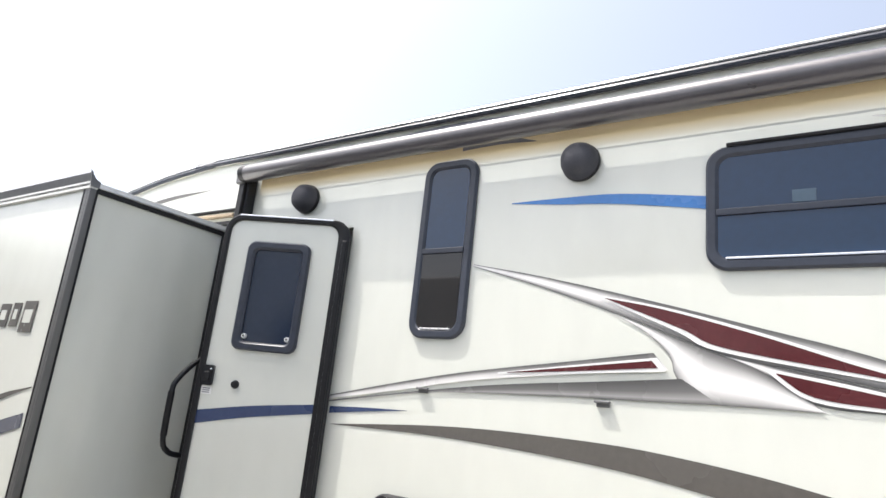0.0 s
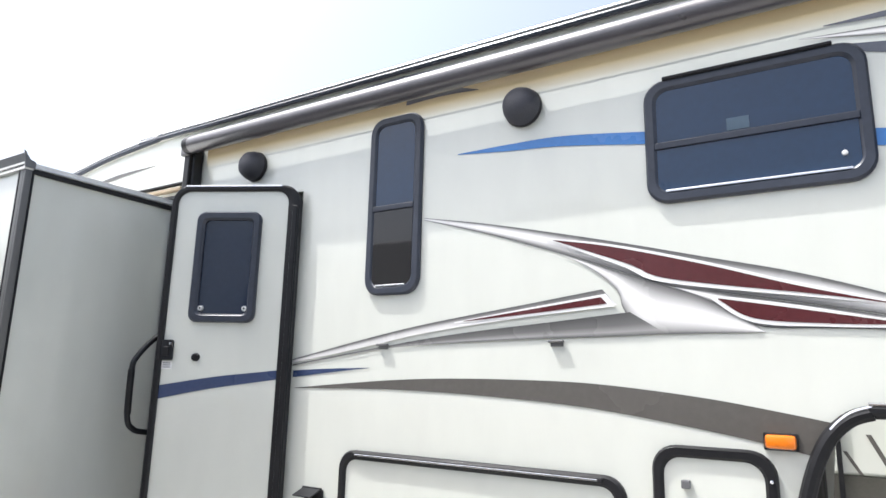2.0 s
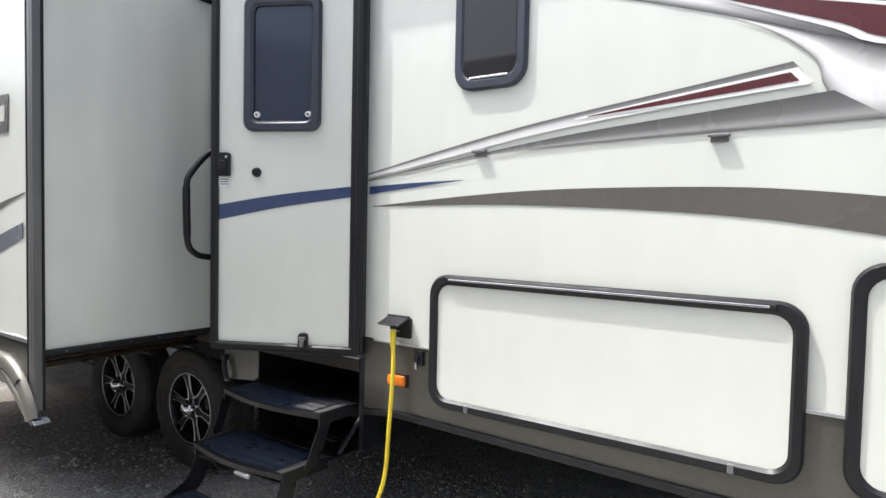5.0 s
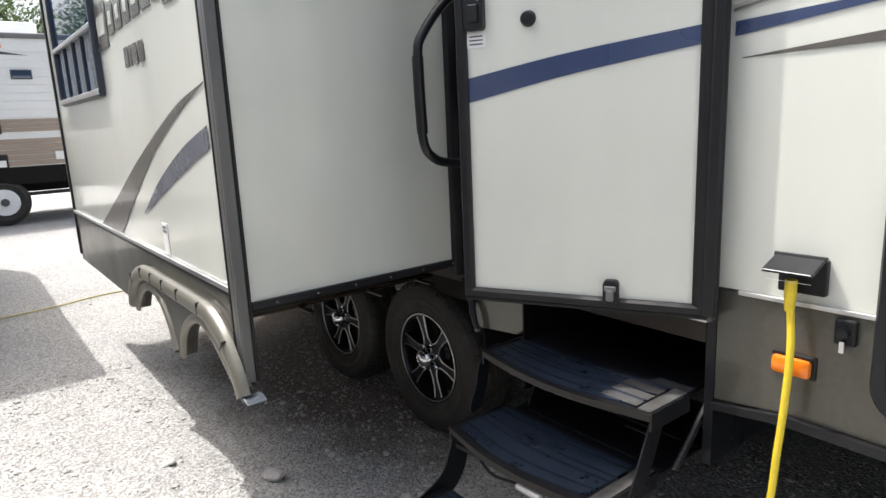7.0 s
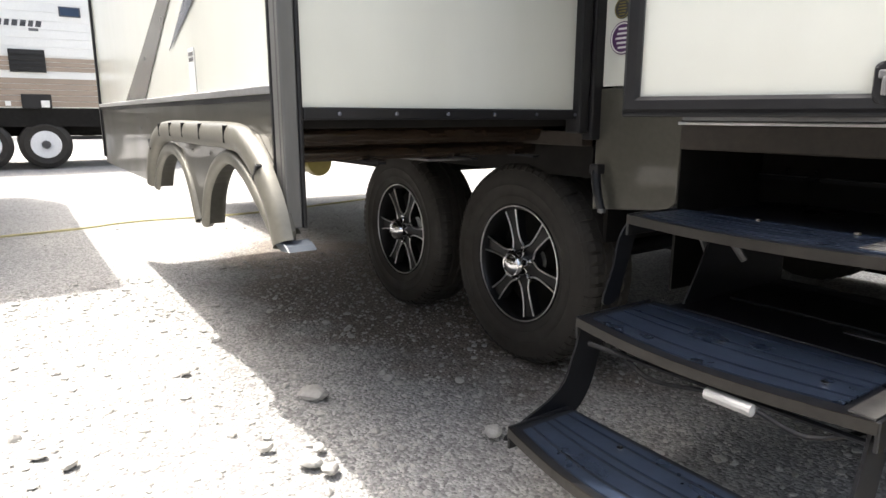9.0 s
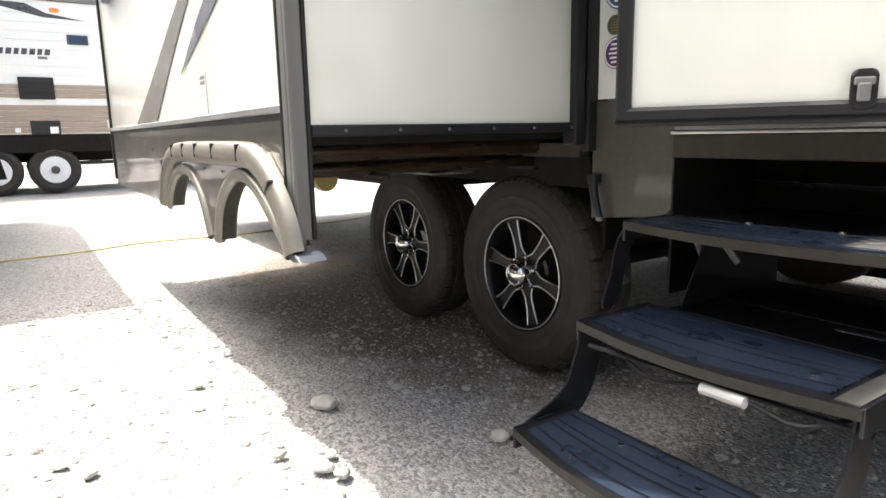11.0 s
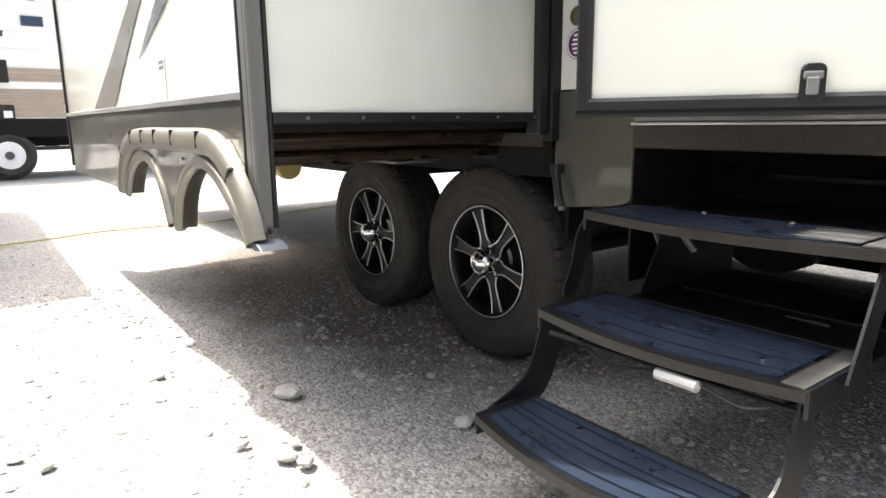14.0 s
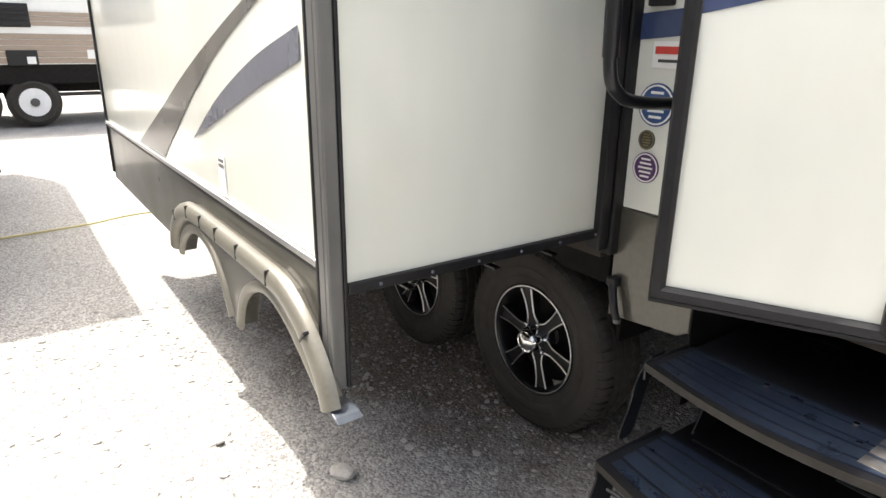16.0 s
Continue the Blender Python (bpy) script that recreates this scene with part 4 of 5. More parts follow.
    p("sill_bar", boxed(-3.86, -2.64, Y0 - 0.036, Y0 - 0.012, 1.655, 1.682, 0.004), ALU, w, "bright bar")
    for x in (-3.55, -3.25, -2.98):
        p("mullion", boxed(x - 0.014, x + 0.014, Y0 - 0.022, Y0 - 0.01, 1.68, 1.97, 0.003), SLATE_TRIM, w)
    # graphics
    y = Y0 - 0.003
    p("taupe_stripe", band([(-1.175, 1.612), (-1.54, 1.54), (-2.15, 1.35), (-2.72, 1.14), (-3.22, 0.96)], [(-1.175, 1.605), (-1.44, 1.535), (-1.85, 1.39), (-2.25, 1.20), (-2.70, 0.96)], y), TAUPE, label="taupe vinyl slash")
    p("slate_stripe", band([(-1.19, 1.478), (-1.5, 1.398), (-1.85, 1.27), (-2.17, 1.112)], [(-1.19, 1.405), (-1.5, 1.318), (-1.85, 1.208), (-2.17, 1.108)], y), SLATE, label="blue-grey vinyl slash")
    p("taupe_stripe", band([(-2.62, 2.25), (-2.4, 2.30), (-2.19, 2.335)], [(-2.62, 2.20), (-2.4, 2.275), (-2.19, 2.333)], y), TAUPE)
    # brand mark as plain slabs
    xs = -2.62
    for i, (wd, h) in enumerate(((0.25, 0.20), (0.145, 0.135), (0.145, 0.135), (0.14, 0.135), (0.155, 0.135), (0.155, 0.135), (0.13, 0.135), (0.18, 0.175))):
        z0 = 1.888 - (0.035 if i in (0, 7) else 0) + 0.005 * i
        bm = bmesh.new()
        prism(bm, [(xs, z0), (xs + wd - 0.03, z0), (xs + wd - 0.02, z0 + h), (xs + 0.015, z0 + h)], y - 0.002, y)
        p("brand_mark", bm, TAUPE, label="charcoal brand shape")
        bm = bmesh.new()
        prism(bm, [(xs + 0.03, z0 + h * 0.3), (xs + wd - 0.06, z0 + h * 0.3), (xs + wd - 0.055, z0 + h * 0.72), (xs + 0.035, z0 + h * 0.72)], y - 0.0035, y - 0.002)
        p("brand_gap", bm, CREAM)
        xs += wd
    xs = -2.14
    for wd in (0.09, 0.05, 0.10, 0.10):
        p("brand_mark", boxed(xs, xs + wd - 0.025, y - 0.002, y, 1.735, 1.815), TAUPE)
        xs += wd
    lb = p("warning_label", boxed(-1.90, -1.83, y - 0.001, y + 0.002, 0.962, 1.095), WHITE, label="tall white label")
    for z0 in (1.055, 1.072):
        p("print_bar", boxed(-1.892, -1.838, y - 0.002, y - 0.0008, z0, z0 + 0.011), GREY_TRIM, lb)
    return s


slide_out()
# flat seal trims of the slide opening, seen above its roof
part("slide_opening_trim", boxed(-4.3, -1.07, -0.03, 0.0, 2.775, 2.80, 0.005), BLACK_TRIM, RV)
part("slide_opening_trim", boxed(-4.3, -1.07, -0.045, 0.0, 2.83, 2.85, 0.005), material("tan_wiper_seal", (0.34, 0.27, 0.19), 0.5), RV, "tan wiper seal over the slide")
part("slide_opening_trim", boxed(-4.3, -1.07, -0.035, 0.0, 2.872, 2.886, 0.005), BLACK_TRIM, RV)
part("slide_opening_trim", boxed(-1.085, -1.045, -0.04, 0.05, 0.82, 2.80, 0.006), BLACK_TRIM, RV)

# drain pipe carried crosswise under the slide
pipe = thing("drain_pipe", "yellowed plastic pipe slung beneath the slide-out", "pipe", (-1.61, -0.66, 0.745))
part("tube", lathe(bmesh.new(), [(0.036, 0.0), (0.036, -1.9)], (-0.02, 0, 0), 20, "x"), BRASS, pipe, smooth=True)
part("collar", lathe(bmesh.new(), [(0.039, 0.008), (0.043, 0.0), (0.043, -0.018), (0.037, -0.022)], (0, 0, 0), 20, "x"), BRASS, pipe, smooth=True)
part("hanger", boxed(-0.34, -0.30, -0.012, 0.012, 0.05, 0.12), STEEL_BLACK, pipe)


# ---- running gear ----
def chassis():
    c = thing("chassis", "black steel trailer frame under the floor", "chassis", (0, 0, 0.6))
    z = -0.6
    for y in (0.42, 1.95):
        part("beam", boxed(-6.4, 2.3, y - 0.006, y + 0.006, 0.72 + z, 0.84 + z), STEEL_BLACK, c)
        part("beam_flange", boxed(-6.4, 2.3, y - 0.045, y + 0.045, 0.71 + z, 0.722 + z), STEEL_BLACK, c)
    part("rail", boxed(-4.3, -1.09, -0.03, 0.02, 0.80 + z, 0.845 + z, 0.004), RUST, c, "rusty lower edge of the slide opening")
    part("rail", boxed(-4.3, -1.09, 0.02, 0.05, 0.70 + z, 0.80 + z, 0.004), BLACK_MATTE, c)
    for x, zz, r in ((-1.30, 0.838, 0.027), (-1.37, 0.785, 0.020), (-1.46, 0.80, 0.016)):
        part("outrigger", lathe(bmesh.new(), [(r, -0.90), (r, 0.4)], (x, 0, zz + z), 16), RAIL_BROWN, c, "brown-painted slide support tube", smooth=True)
    for y in (-0.62, -0.30, -0.05):
        part("outrigger_strap", boxed(-1.40, -1.27, y - 0.012, y + 0.012, 0.758 + z, 0.765 + z), STEEL_BLACK, c)
    part("outrigger_plate", boxed(-1.75, -1.45, -0.35, -0.2, 0.745 + z, 0.752 + z), GREY_TRIM, c)
    part("outrigger", boxed(-3.2, -3.14, -0.88, 0.4, 0.80 + z, 0.85 + z, 0.004), STEEL_BLACK, c)
    for x in (-1.42, -2.28):
        part("axle", lathe(bmesh.new(), [(0.038, 0.2), (0.038, 2.2)], (x, 0, 0.36 + z), 14), STEEL_BLACK, c, smooth=True)
        for y in (0.42, 1.95):
            pts = smooth_line([(x - 0.33, y, 0.58 + z), (x - 0.15, y, 0.47 + z), (x, y, 0.44 + z), (x + 0.15, y, 0.47 + z), (x + 0.33, y, 0.58 + z)], 5)
            part("leaf_spring", tube(bmesh.new(), pts, 0.024, 6), STEEL_BLACK, c)
            part("spring_hanger", boxed(x + 0.31, x + 0.36, y - 0.03, y + 0.03, 0.54 + z, 0.64 + z, 0.004), STEEL_BLACK, c)
    part("equaliser", boxed(-1.93, -1.77, 0.39, 0.45, 0.52 + z, 0.64 + z, 0.01), STEEL_BLACK, c)
    part("tank", boxed(-0.9, 1.4, 0.55, 1.8, 0.55 + z, 0.84 + z, 0.03), BLACK_MATTE, c, "black holding tank")
    part("tank", boxed(-4.6, -2.9, 0.5, 1.9, 0.56 + z, 0.84 + z, 0.03), BLACK_MATTE, c)
    part("mud_shield", boxed(-1.06, -1.045, 0.05, 0.40, 0.5 + z, 0.9 + z), BLACK_MATTE, c)
    for y in (0.5, 1.9):
        leg = part("landing_leg", boxed(4.15, 4.25, y - 0.05, y + 0.05, 0.35 + z, 1.58 + z, 0.006), STEEL_BLACK, c, "black telescoping landing leg")
        part("inner_leg", boxed(4.162, 4.238, y - 0.038, y + 0.038, 0.05 + z, 0.36 + z), GREY_TRIM, leg)
        part("foot", boxed(4.08, 4.32, y - 0.12, y + 0.12, 0.0 + z, 0.05 + z, 0.004), STEEL_BLACK, leg)
    part("pin_box", boxed(3.3, 4.6, 1.0, 1.4, 1.25 + z, 1.585 + z, 0.02), STEEL_BLACK, c)
    return c


chassis()


def wheel(x, y, face=-1):
    w = thing("wheel", "black alloy wheel with machined edges and worn tyre", "wheel", (x, y, 0.365), "trailer wheels")
    bm = bmesh.new()
    R, seg = 0.367, 132
    prof = [(0.212, -0.088), (0.222, -0.103), (0.245, -0.111), (0.249, -0.1145), (0.253, -0.113), (0.284, -0.1165), (0.288, -0.1195), (0.293, -0.117), (0.305, -0.118), (0.338, -0.110), (0.354, -0.100), (0.3635, -0.088), (R, -0.074), (R, -0.050), (R - 0.009, -0.047), (R - 0.009, -0.040), (R, -0.037), (R, -0.006), (R - 0.009, -0.003), (R - 0.009, 0.003), (R, 0.006), (R, 0.037), (R - 0.009, 0.040), (R - 0.009, 0.047), (R, 0.050), (R, 0.074), (0.354, 0.100), (0.305, 0.118), (0.222, 0.103), (0.212, 0.088)]
    rings = []
    for j, (r, d) in enumerate(prof):
        row = []
        for k in range(seg):
            a = 2 * math.pi * k / seg
            cut = 0.009 if (11 <= j <= 14 or 24 <= j <= 25) and k % 3 == 0 else (0.004 if 16 <= j <= 21 and k % 3 == 1 else 0)
            flat = r - cut
            px, pz = flat * math.cos(a), flat * math.sin(a)
            pz = max(pz, -0.360)
            row.append(bm.verts.new((px, -face * d, pz)))
        rings.append(row)
    for a, b in zip(rings, rings[1:]):
        for k in range(seg):
            bm.faces.new((a[k], a[(k + 1) % seg], b[(k + 1) % seg], b[k]))
    tyre = part("tyre", bm, TYRE, w, "dusty black trailer tyre", smooth=True)
    bm = bmesh.new()
    n = 66
    section = [(0.356, -0.048), (R + 0.002, -0.048), (R + 0.0015, -0.078), (0.3555, -0.103), (0.344, -0.1115), (0.336, -0.106)]
    for k in range(n):
        ends = []
        for a in (2 * math.pi * (k + 0.12) / n, 2 * math.pi * (k + 0.76) / n):
            ends.append([bm.verts.new((r * math.cos(a), -face * d, max(r * math.sin(a), -0.3615))) for r, d in section])
        for q in range(6):
            bm.faces.new((ends[0][q], ends[0][(q + 1) % 6], ends[1][(q + 1) % 6], ends[1][q]))
        bm.faces.new(ends[0][::-1]), bm.faces.new(ends[1])
    part("shoulder_tread", bm, TYRE, tyre, "blocky shoulder tread")
    f = -face

    def turned(profile, c=(0, 0, 0), n=48):
        return lathe(bmesh.new(), [(r, d * f) for r, d in profile], c, n, caps=False)
    rim = part("rim", turned([(0.213, 0.09), (0.20, 0.0), (0.195, -0.055), (0.198, -0.088), (0.207, -0.100), (0.214, -0.098), (0.2145, -0.085)]), RIM, w, "gloss black rim", smooth=True)
    part("lip", turned([(0.2075, -0.0985), (0.209, -0.1035), (0.2125, -0.1030), (0.2125, -0.096)]), ALU, rim, "machined bright lip", smooth=True)
    part("back_plate", turned([(0.19, 0.0), (0.06, -0.01), (0.05, 0.0)]), BLACK_MATTE, rim)
    for i in range(6):
        a = 60 * i - 17
        bm = bmesh.new()
        # twin-edged spoke that widens to the lip
        prism(bm, [(-0.020, 0.045), (0.020, 0.045), (0.018, 0.10), (0.030, 0.200), (-0.030, 0.200), (-0.018, 0.10)], -0.078 * f, -0.045 * f, 0.004)
        bmesh.ops.transform(bm, verts=bm.verts, matrix=pose(0, 0, 0, 0, a, 0))
        part("spoke", bm, RIM, rim)
        for sgn in (-1, 1):
            bm = bmesh.new()
            tube(bm, smooth_line([(sgn * 0.030, -0.078 * f, 0.060), (sgn * 0.018, -0.0805 * f, 0.095), (sgn * 0.020, -0.082 * f, 0.15), (sgn * 0.028, -0.086 * f, 0.199)], 4), 0.0032, 6)
            bmesh.ops.transform(bm, verts=bm.verts, matrix=pose(0, 0, 0, 0, a, 0))
            part("spoke_edge", bm, ALU, rim, smooth=True)
        nut = lathe(bmesh.new(), [(0.0095, -0.05 * f), (0.0095, -0.082 * f), (0.006, -0.088 * f), (0.0005, -0.089 * f)], (0.062 * math.sin(radians(a + 30)), 0, 0.062 * math.cos(radians(a + 30))), 6)
        part("lug_nut", nut, CHROME, rim)
    part("hub_plate", turned([(0.078, -0.045), (0.074, -0.07), (0.05, -0.076), (0.046, -0.076)]), RIM, rim, smooth=True)
    part("hub_cap", turned([(0.052, -0.075), (0.052, -0.10), (0.048, -0.122), (0.042, -0.13), (0.036, -0.128), (0.029, -0.136), (0.013, -0.142), (0.0008, -0.143)]), CHROME, rim, "chrome hub cap", smooth=True)
    return w


w1 = wheel(-1.42, 0.11)
w2 = copy_thing(w1, pose(-2.28, 0.125, 0.365, 0, -13, 0))
copy_thing(w1, pose(-1.42, 2.24, 0.365, 0, 0, 180))
copy_thing(w1, pose(-2.28, 2.24, 0.365, 0, 0, 180))


# ---- folding entry steps ----
def steps():
    st = thing("folding_steps", "three black folding steel entry steps with worn ribbed treads", "steps", (-0.38, -0.1, 0.0))
    ox, oy = 0.38, 0.1

    def p(name, bm, mat, parent=st, label="", smooth=False):
        bmesh.ops.translate(bm, verts=bm.verts, vec=(ox, oy, 0))
        return part(name, bm, mat, parent, label, smooth)

    def tread(x0, x1, yb, yf, bow, z, tag):
        n = 14
        front = [(x0 + (x1 - x0) * i / n, yf - bow * math.sin(math.pi * i / n)) for i in range(n + 1)]
        plan = [(x0 + 0.012, yb), (x1 - 0.012, yb)] + front[::-1]
        t = p("tread", prism(bmesh.new(), plan, z - 0.012, z, 0.004, axis="z"), STEEL_BLACK, label=tag)
        # grip strips that follow the front edge
        for f0, f1 in ((0.09, 0.21), (0.25, 0.44), (0.48, 0.56), (0.60, 0.79), (0.83, 0.92)):
            sx = lambda x: x0 + 0.03 + (x - x0) * (x1 - x0 - 0.09) / (x1 - x0)
            up = [(sx(x), y + (yb - y) * f0) for x, y in front]
            lo = [(sx(x), y + (yb - y) * f1) for x, y in front]
            p("grip_strip", prism(bmesh.new(), up + lo[::-1], z + 0.0005, z + 0.0045, axis="z"), TREAD, t, "gritty black grip strip, sky sheen put in as blue")
        nose = bmesh.new()
        top = [(x, y - 0.002) for x, y in front]
        a = [nose.verts.new((x, y, z + 0.001)) for x, y in top]
        b = [nose.verts.new((x, y, z - 0.02)) for x, y in top]
        c = [nose.verts.new((x, y + 0.006, z - 0.02)) for x, y in top]
        d = [nose.verts.new((x, y + 0.006, z + 0.001)) for x, y in top]
        for q, r in ((a, b), (b, c), (c, d), (d, a)):
            for i in range(n):
                nose.faces.new((q[i], q[i + 1], r[i + 1], r[i]))
        p("nosing", nose, NOSE, t, "rust-stained front lip")
        for x in (x0, x1):
            p("side_lip", boxed(x - 0.004, x + 0.004, yf, yb, z - 0.05, z + 0.003, 0.002), STEEL_BLACK, t)
        if tag == "top step":
            # worn ribs, made paler to put the sun patch into this end
            for q in range(3):
                p("sun_patch_rib", boxed(x1 - 0.175, x1 - 0.052, yf + 0.012 + 0.052 * q, yf + 0.05 + 0.052 * q, z + 0.0046, z + 0.0066, 0.001), WORN_STEEL, t, "bare worn rib, paler for the sun patch")
        p("end_plate", boxed(x1 - 0.046, x1 - 0.006, yf + 0.005, yb, z + 0.001, z + 0.004), WORN_STEEL, t, "scuffed bare metal end")
        return t

    tread(-0.725, -0.045, -0.055, -0.245, 0.05, 0.655, "top step")
    tread(-0.715, -0.085, -0.15, -0.415, 0.045, 0.428, "middle step")
    tread(-0.705, -0.10, -0.44, -0.625, 0.045, 0.214, "bottom step")
    # linkage
    for x in (-0.712, -0.098):
        p("arm", prism(bmesh.new(), smooth2([(-0.40, 0.425), (-0.425, 0.34), (-0.47, 0.26), (-0.60, 0.205), (-0.62, 0.18), (-0.44, 0.185), (-0.37, 0.24), (-0.335, 0.34), (-0.31, 0.425)]), x - 0.003, x + 0.003, axis="x"), STEEL_BLACK, label="curved flat steel step arm")
    for x in (-0.065,):
        p("side_plate", prism(bmesh.new(), [(-0.20, 0.645), (-0.13, 0.645), (-0.235, 0.42), (-0.31, 0.42)], x - 0.003, x + 0.003, axis="x"), STEEL_BLACK, label="flat steel side link")
        p("link", tube(bmesh.new(), [(x + 0.02, 0.05, 0.60), (x + 0.02, -0.12, 0.44)], 0.012, 8), STEEL_BLACK)
    for x in (-0.60,):
        p("brace", tube(bmesh.new(), [(x, -0.05, 0.63), (x + 0.045, -0.01, 0.545)], 0.009, 6), GREY_TRIM)
    p("lower_shelf", boxed(-0.70, -0.092, -0.148, 0.36, 0.396, 0.408, 0.004), STEEL_BLACK, label="flat black plate behind the middle step")
    p("shelf_rim", boxed(-0.70, -0.092, 0.36, 0.372, 0.392, 0.424, 0.003), STEEL_BLACK)
    p("shelf_label", boxed(-0.34, -0.24, 0.05, 0.064, 0.4085, 0.411), GREY_TRIM)
    p("cross_bar", boxed(-0.71, -0.09, -0.2, -0.17, 0.383, 0.394, 0.003), STEEL_BLACK)
    p("cross_rod", tube(bmesh.new(), [(-0.66, -0.43, 0.385), (-0.1, -0.40, 0.385)], 0.006, 6), STEEL_BLACK)
    p("step_light", lathe(bmesh.new(), [(0.001, -0.36), (0.012, -0.355), (0.012, -0.265), (0.001, -0.26)], (0, -0.445, 0.385), 12, "x"), LAMP_WHITE, label="white tube lamp, unlit")
    # housing under the door
    p("housing", boxed(-0.77, -0.762, 0.0, 0.42, 0.42, 0.875), BLACK_MATTE, label="black step housing")
    p("housing", boxed(-0.028, 0.0, -0.005, 0.42, 0.43, 0.875), STEEL_BLACK)
    p("housing", boxed(-0.77, 0.0, 0.40, 0.42, 0.635, 0.875), BLACK_MATTE)
    p("header", boxed(-0.762, -0.028, -0.012, 0.02, 0.805, 0.868, 0.004), RUST, label="brown-stained metal header under the door")
    p("header_edge", boxed(-0.765, -0.02, -0.022, 0.02, 0.868, 0.876, 0.002), ALU)
    for x in (-0.68, -0.60):
        p("bolt", lathe(bmesh.new(), [(0.001, 0.38), (0.006, 0.385), (0.006, 0.40)], (x, 0, 0.74), 8), CHROME)
    # small fixings and linkage under the treads
    for x, y, zz in ((-0.48, -0.10, 0.659), (-0.28, -0.095, 0.659), (-0.42, -0.30, 0.432), (-0.2, -0.34, 0.432), (-0.5, -0.5, 0.218), (-0.3, -0.52, 0.218)):
        p("screw", lathe(bmesh.new(), [(0.0075, -0.002), (0.007, 0.002), (0.001, 0.003)], (x, y, zz + 0.0035), 8, "z"), CHROME)
    p("housing", prism(bmesh.new(), [(0.02, 0.63), (0.36, 0.63), (0.36, 0.425), (-0.10, 0.425)], -0.655, -0.649, axis="x"), STEEL_BLACK, label="black flat side plate of the step housing")
    for y in (-0.10, 0.10):
        p("shelf_rim", boxed(-0.645, -0.10, y - 0.006, y + 0.006, 0.408, 0.416, 0.002), STEEL_BLACK)
    p("strut", tube(bmesh.new(), [(-0.69, -0.02, 0.63), (-0.665, 0.02, 0.52)], 0.009, 6), GREY_TRIM)
    p("strap", prism(bmesh.new(), smooth2([(-0.20, 0.655), (-0.25, 0.60), (-0.27, 0.52), (-0.30, 0.44), (-0.25, 0.44), (-0.22, 0.52), (-0.19, 0.60), (-0.14, 0.655)]), -0.745, -0.739, axis="x"), STEEL_BLACK, label="curved black strap")
    p("wire_loom", tube(bmesh.new(), smooth_line([(-0.62, -0.40, 0.40), (-0.5, -0.43, 0.36), (-0.36, -0.44, 0.385)], 5), 0.005, 6), BLACK_TRIM)
    p("wire_loom", tube(bmesh.new(), smooth_line([(-0.26, -0.44, 0.385), (-0.18, -0.42, 0.365), (-0.10, -0.38, 0.40)], 5), 0.005, 6), BLACK_TRIM)
    p("well_floor", boxed(-0.72, -0.07, -0.052, 0.398, 0.630, 0.642, 0.003), STEEL_BLACK, label="flat black plate behind the top step")
    return st


def smooth2(pts):
    return [(v.x, v.y) for v in smooth_line([(a, b, 0) for a, b in pts], 4)]


steps()
hk = thing("door_catch", "grey spring catch on the bronze skirt by the wheel", "catch", (-1.03, 0, 0.70))
part("arm", tube(bmesh.new(), smooth_line([(-0.004, -0.022, 0.03), (0.004, -0.03, 0.0), (0.018, -0.034, -0.045), (0.03, -0.03, -0.085)], 4), 0.015, 12, taper=0.8), STEEL_BLACK, hk, smooth=True)
part("tip", lathe(bmesh.new(), [(0.001, -0.008), (0.012, -0.006), (0.013, 0.006), (0.001, 0.008)], (0.03, -0.03, -0.085), 12, "z"), GREY_TRIM, hk, smooth=True)
part("mount", boxed(-0.022, 0.012, -0.036, 0.0, 0.02, 0.05, 0.005), BLACK_TRIM, hk)
hk2 = thing("skirt_latch", "black twist latch on the bronze skirt", "latch", (0.325, -0.004, 0.925))
part("plate", boxed(-0.024, 0.024, -0.014, 0.0, -0.035, 0.03, 0.005), BLACK_TRIM, hk2)
part("knob", lathe(bmesh.new(), [(0.001, -0.036), (0.012, -0.034), (0.014, -0.014)], (0, 0, 0), 14), STEEL_BLACK, hk2, smooth=True)
part("hasp", boxed(-0.006, 0.006, -0.03, -0.01, -0.05, -0.02, 0.002), CHROME, hk2)


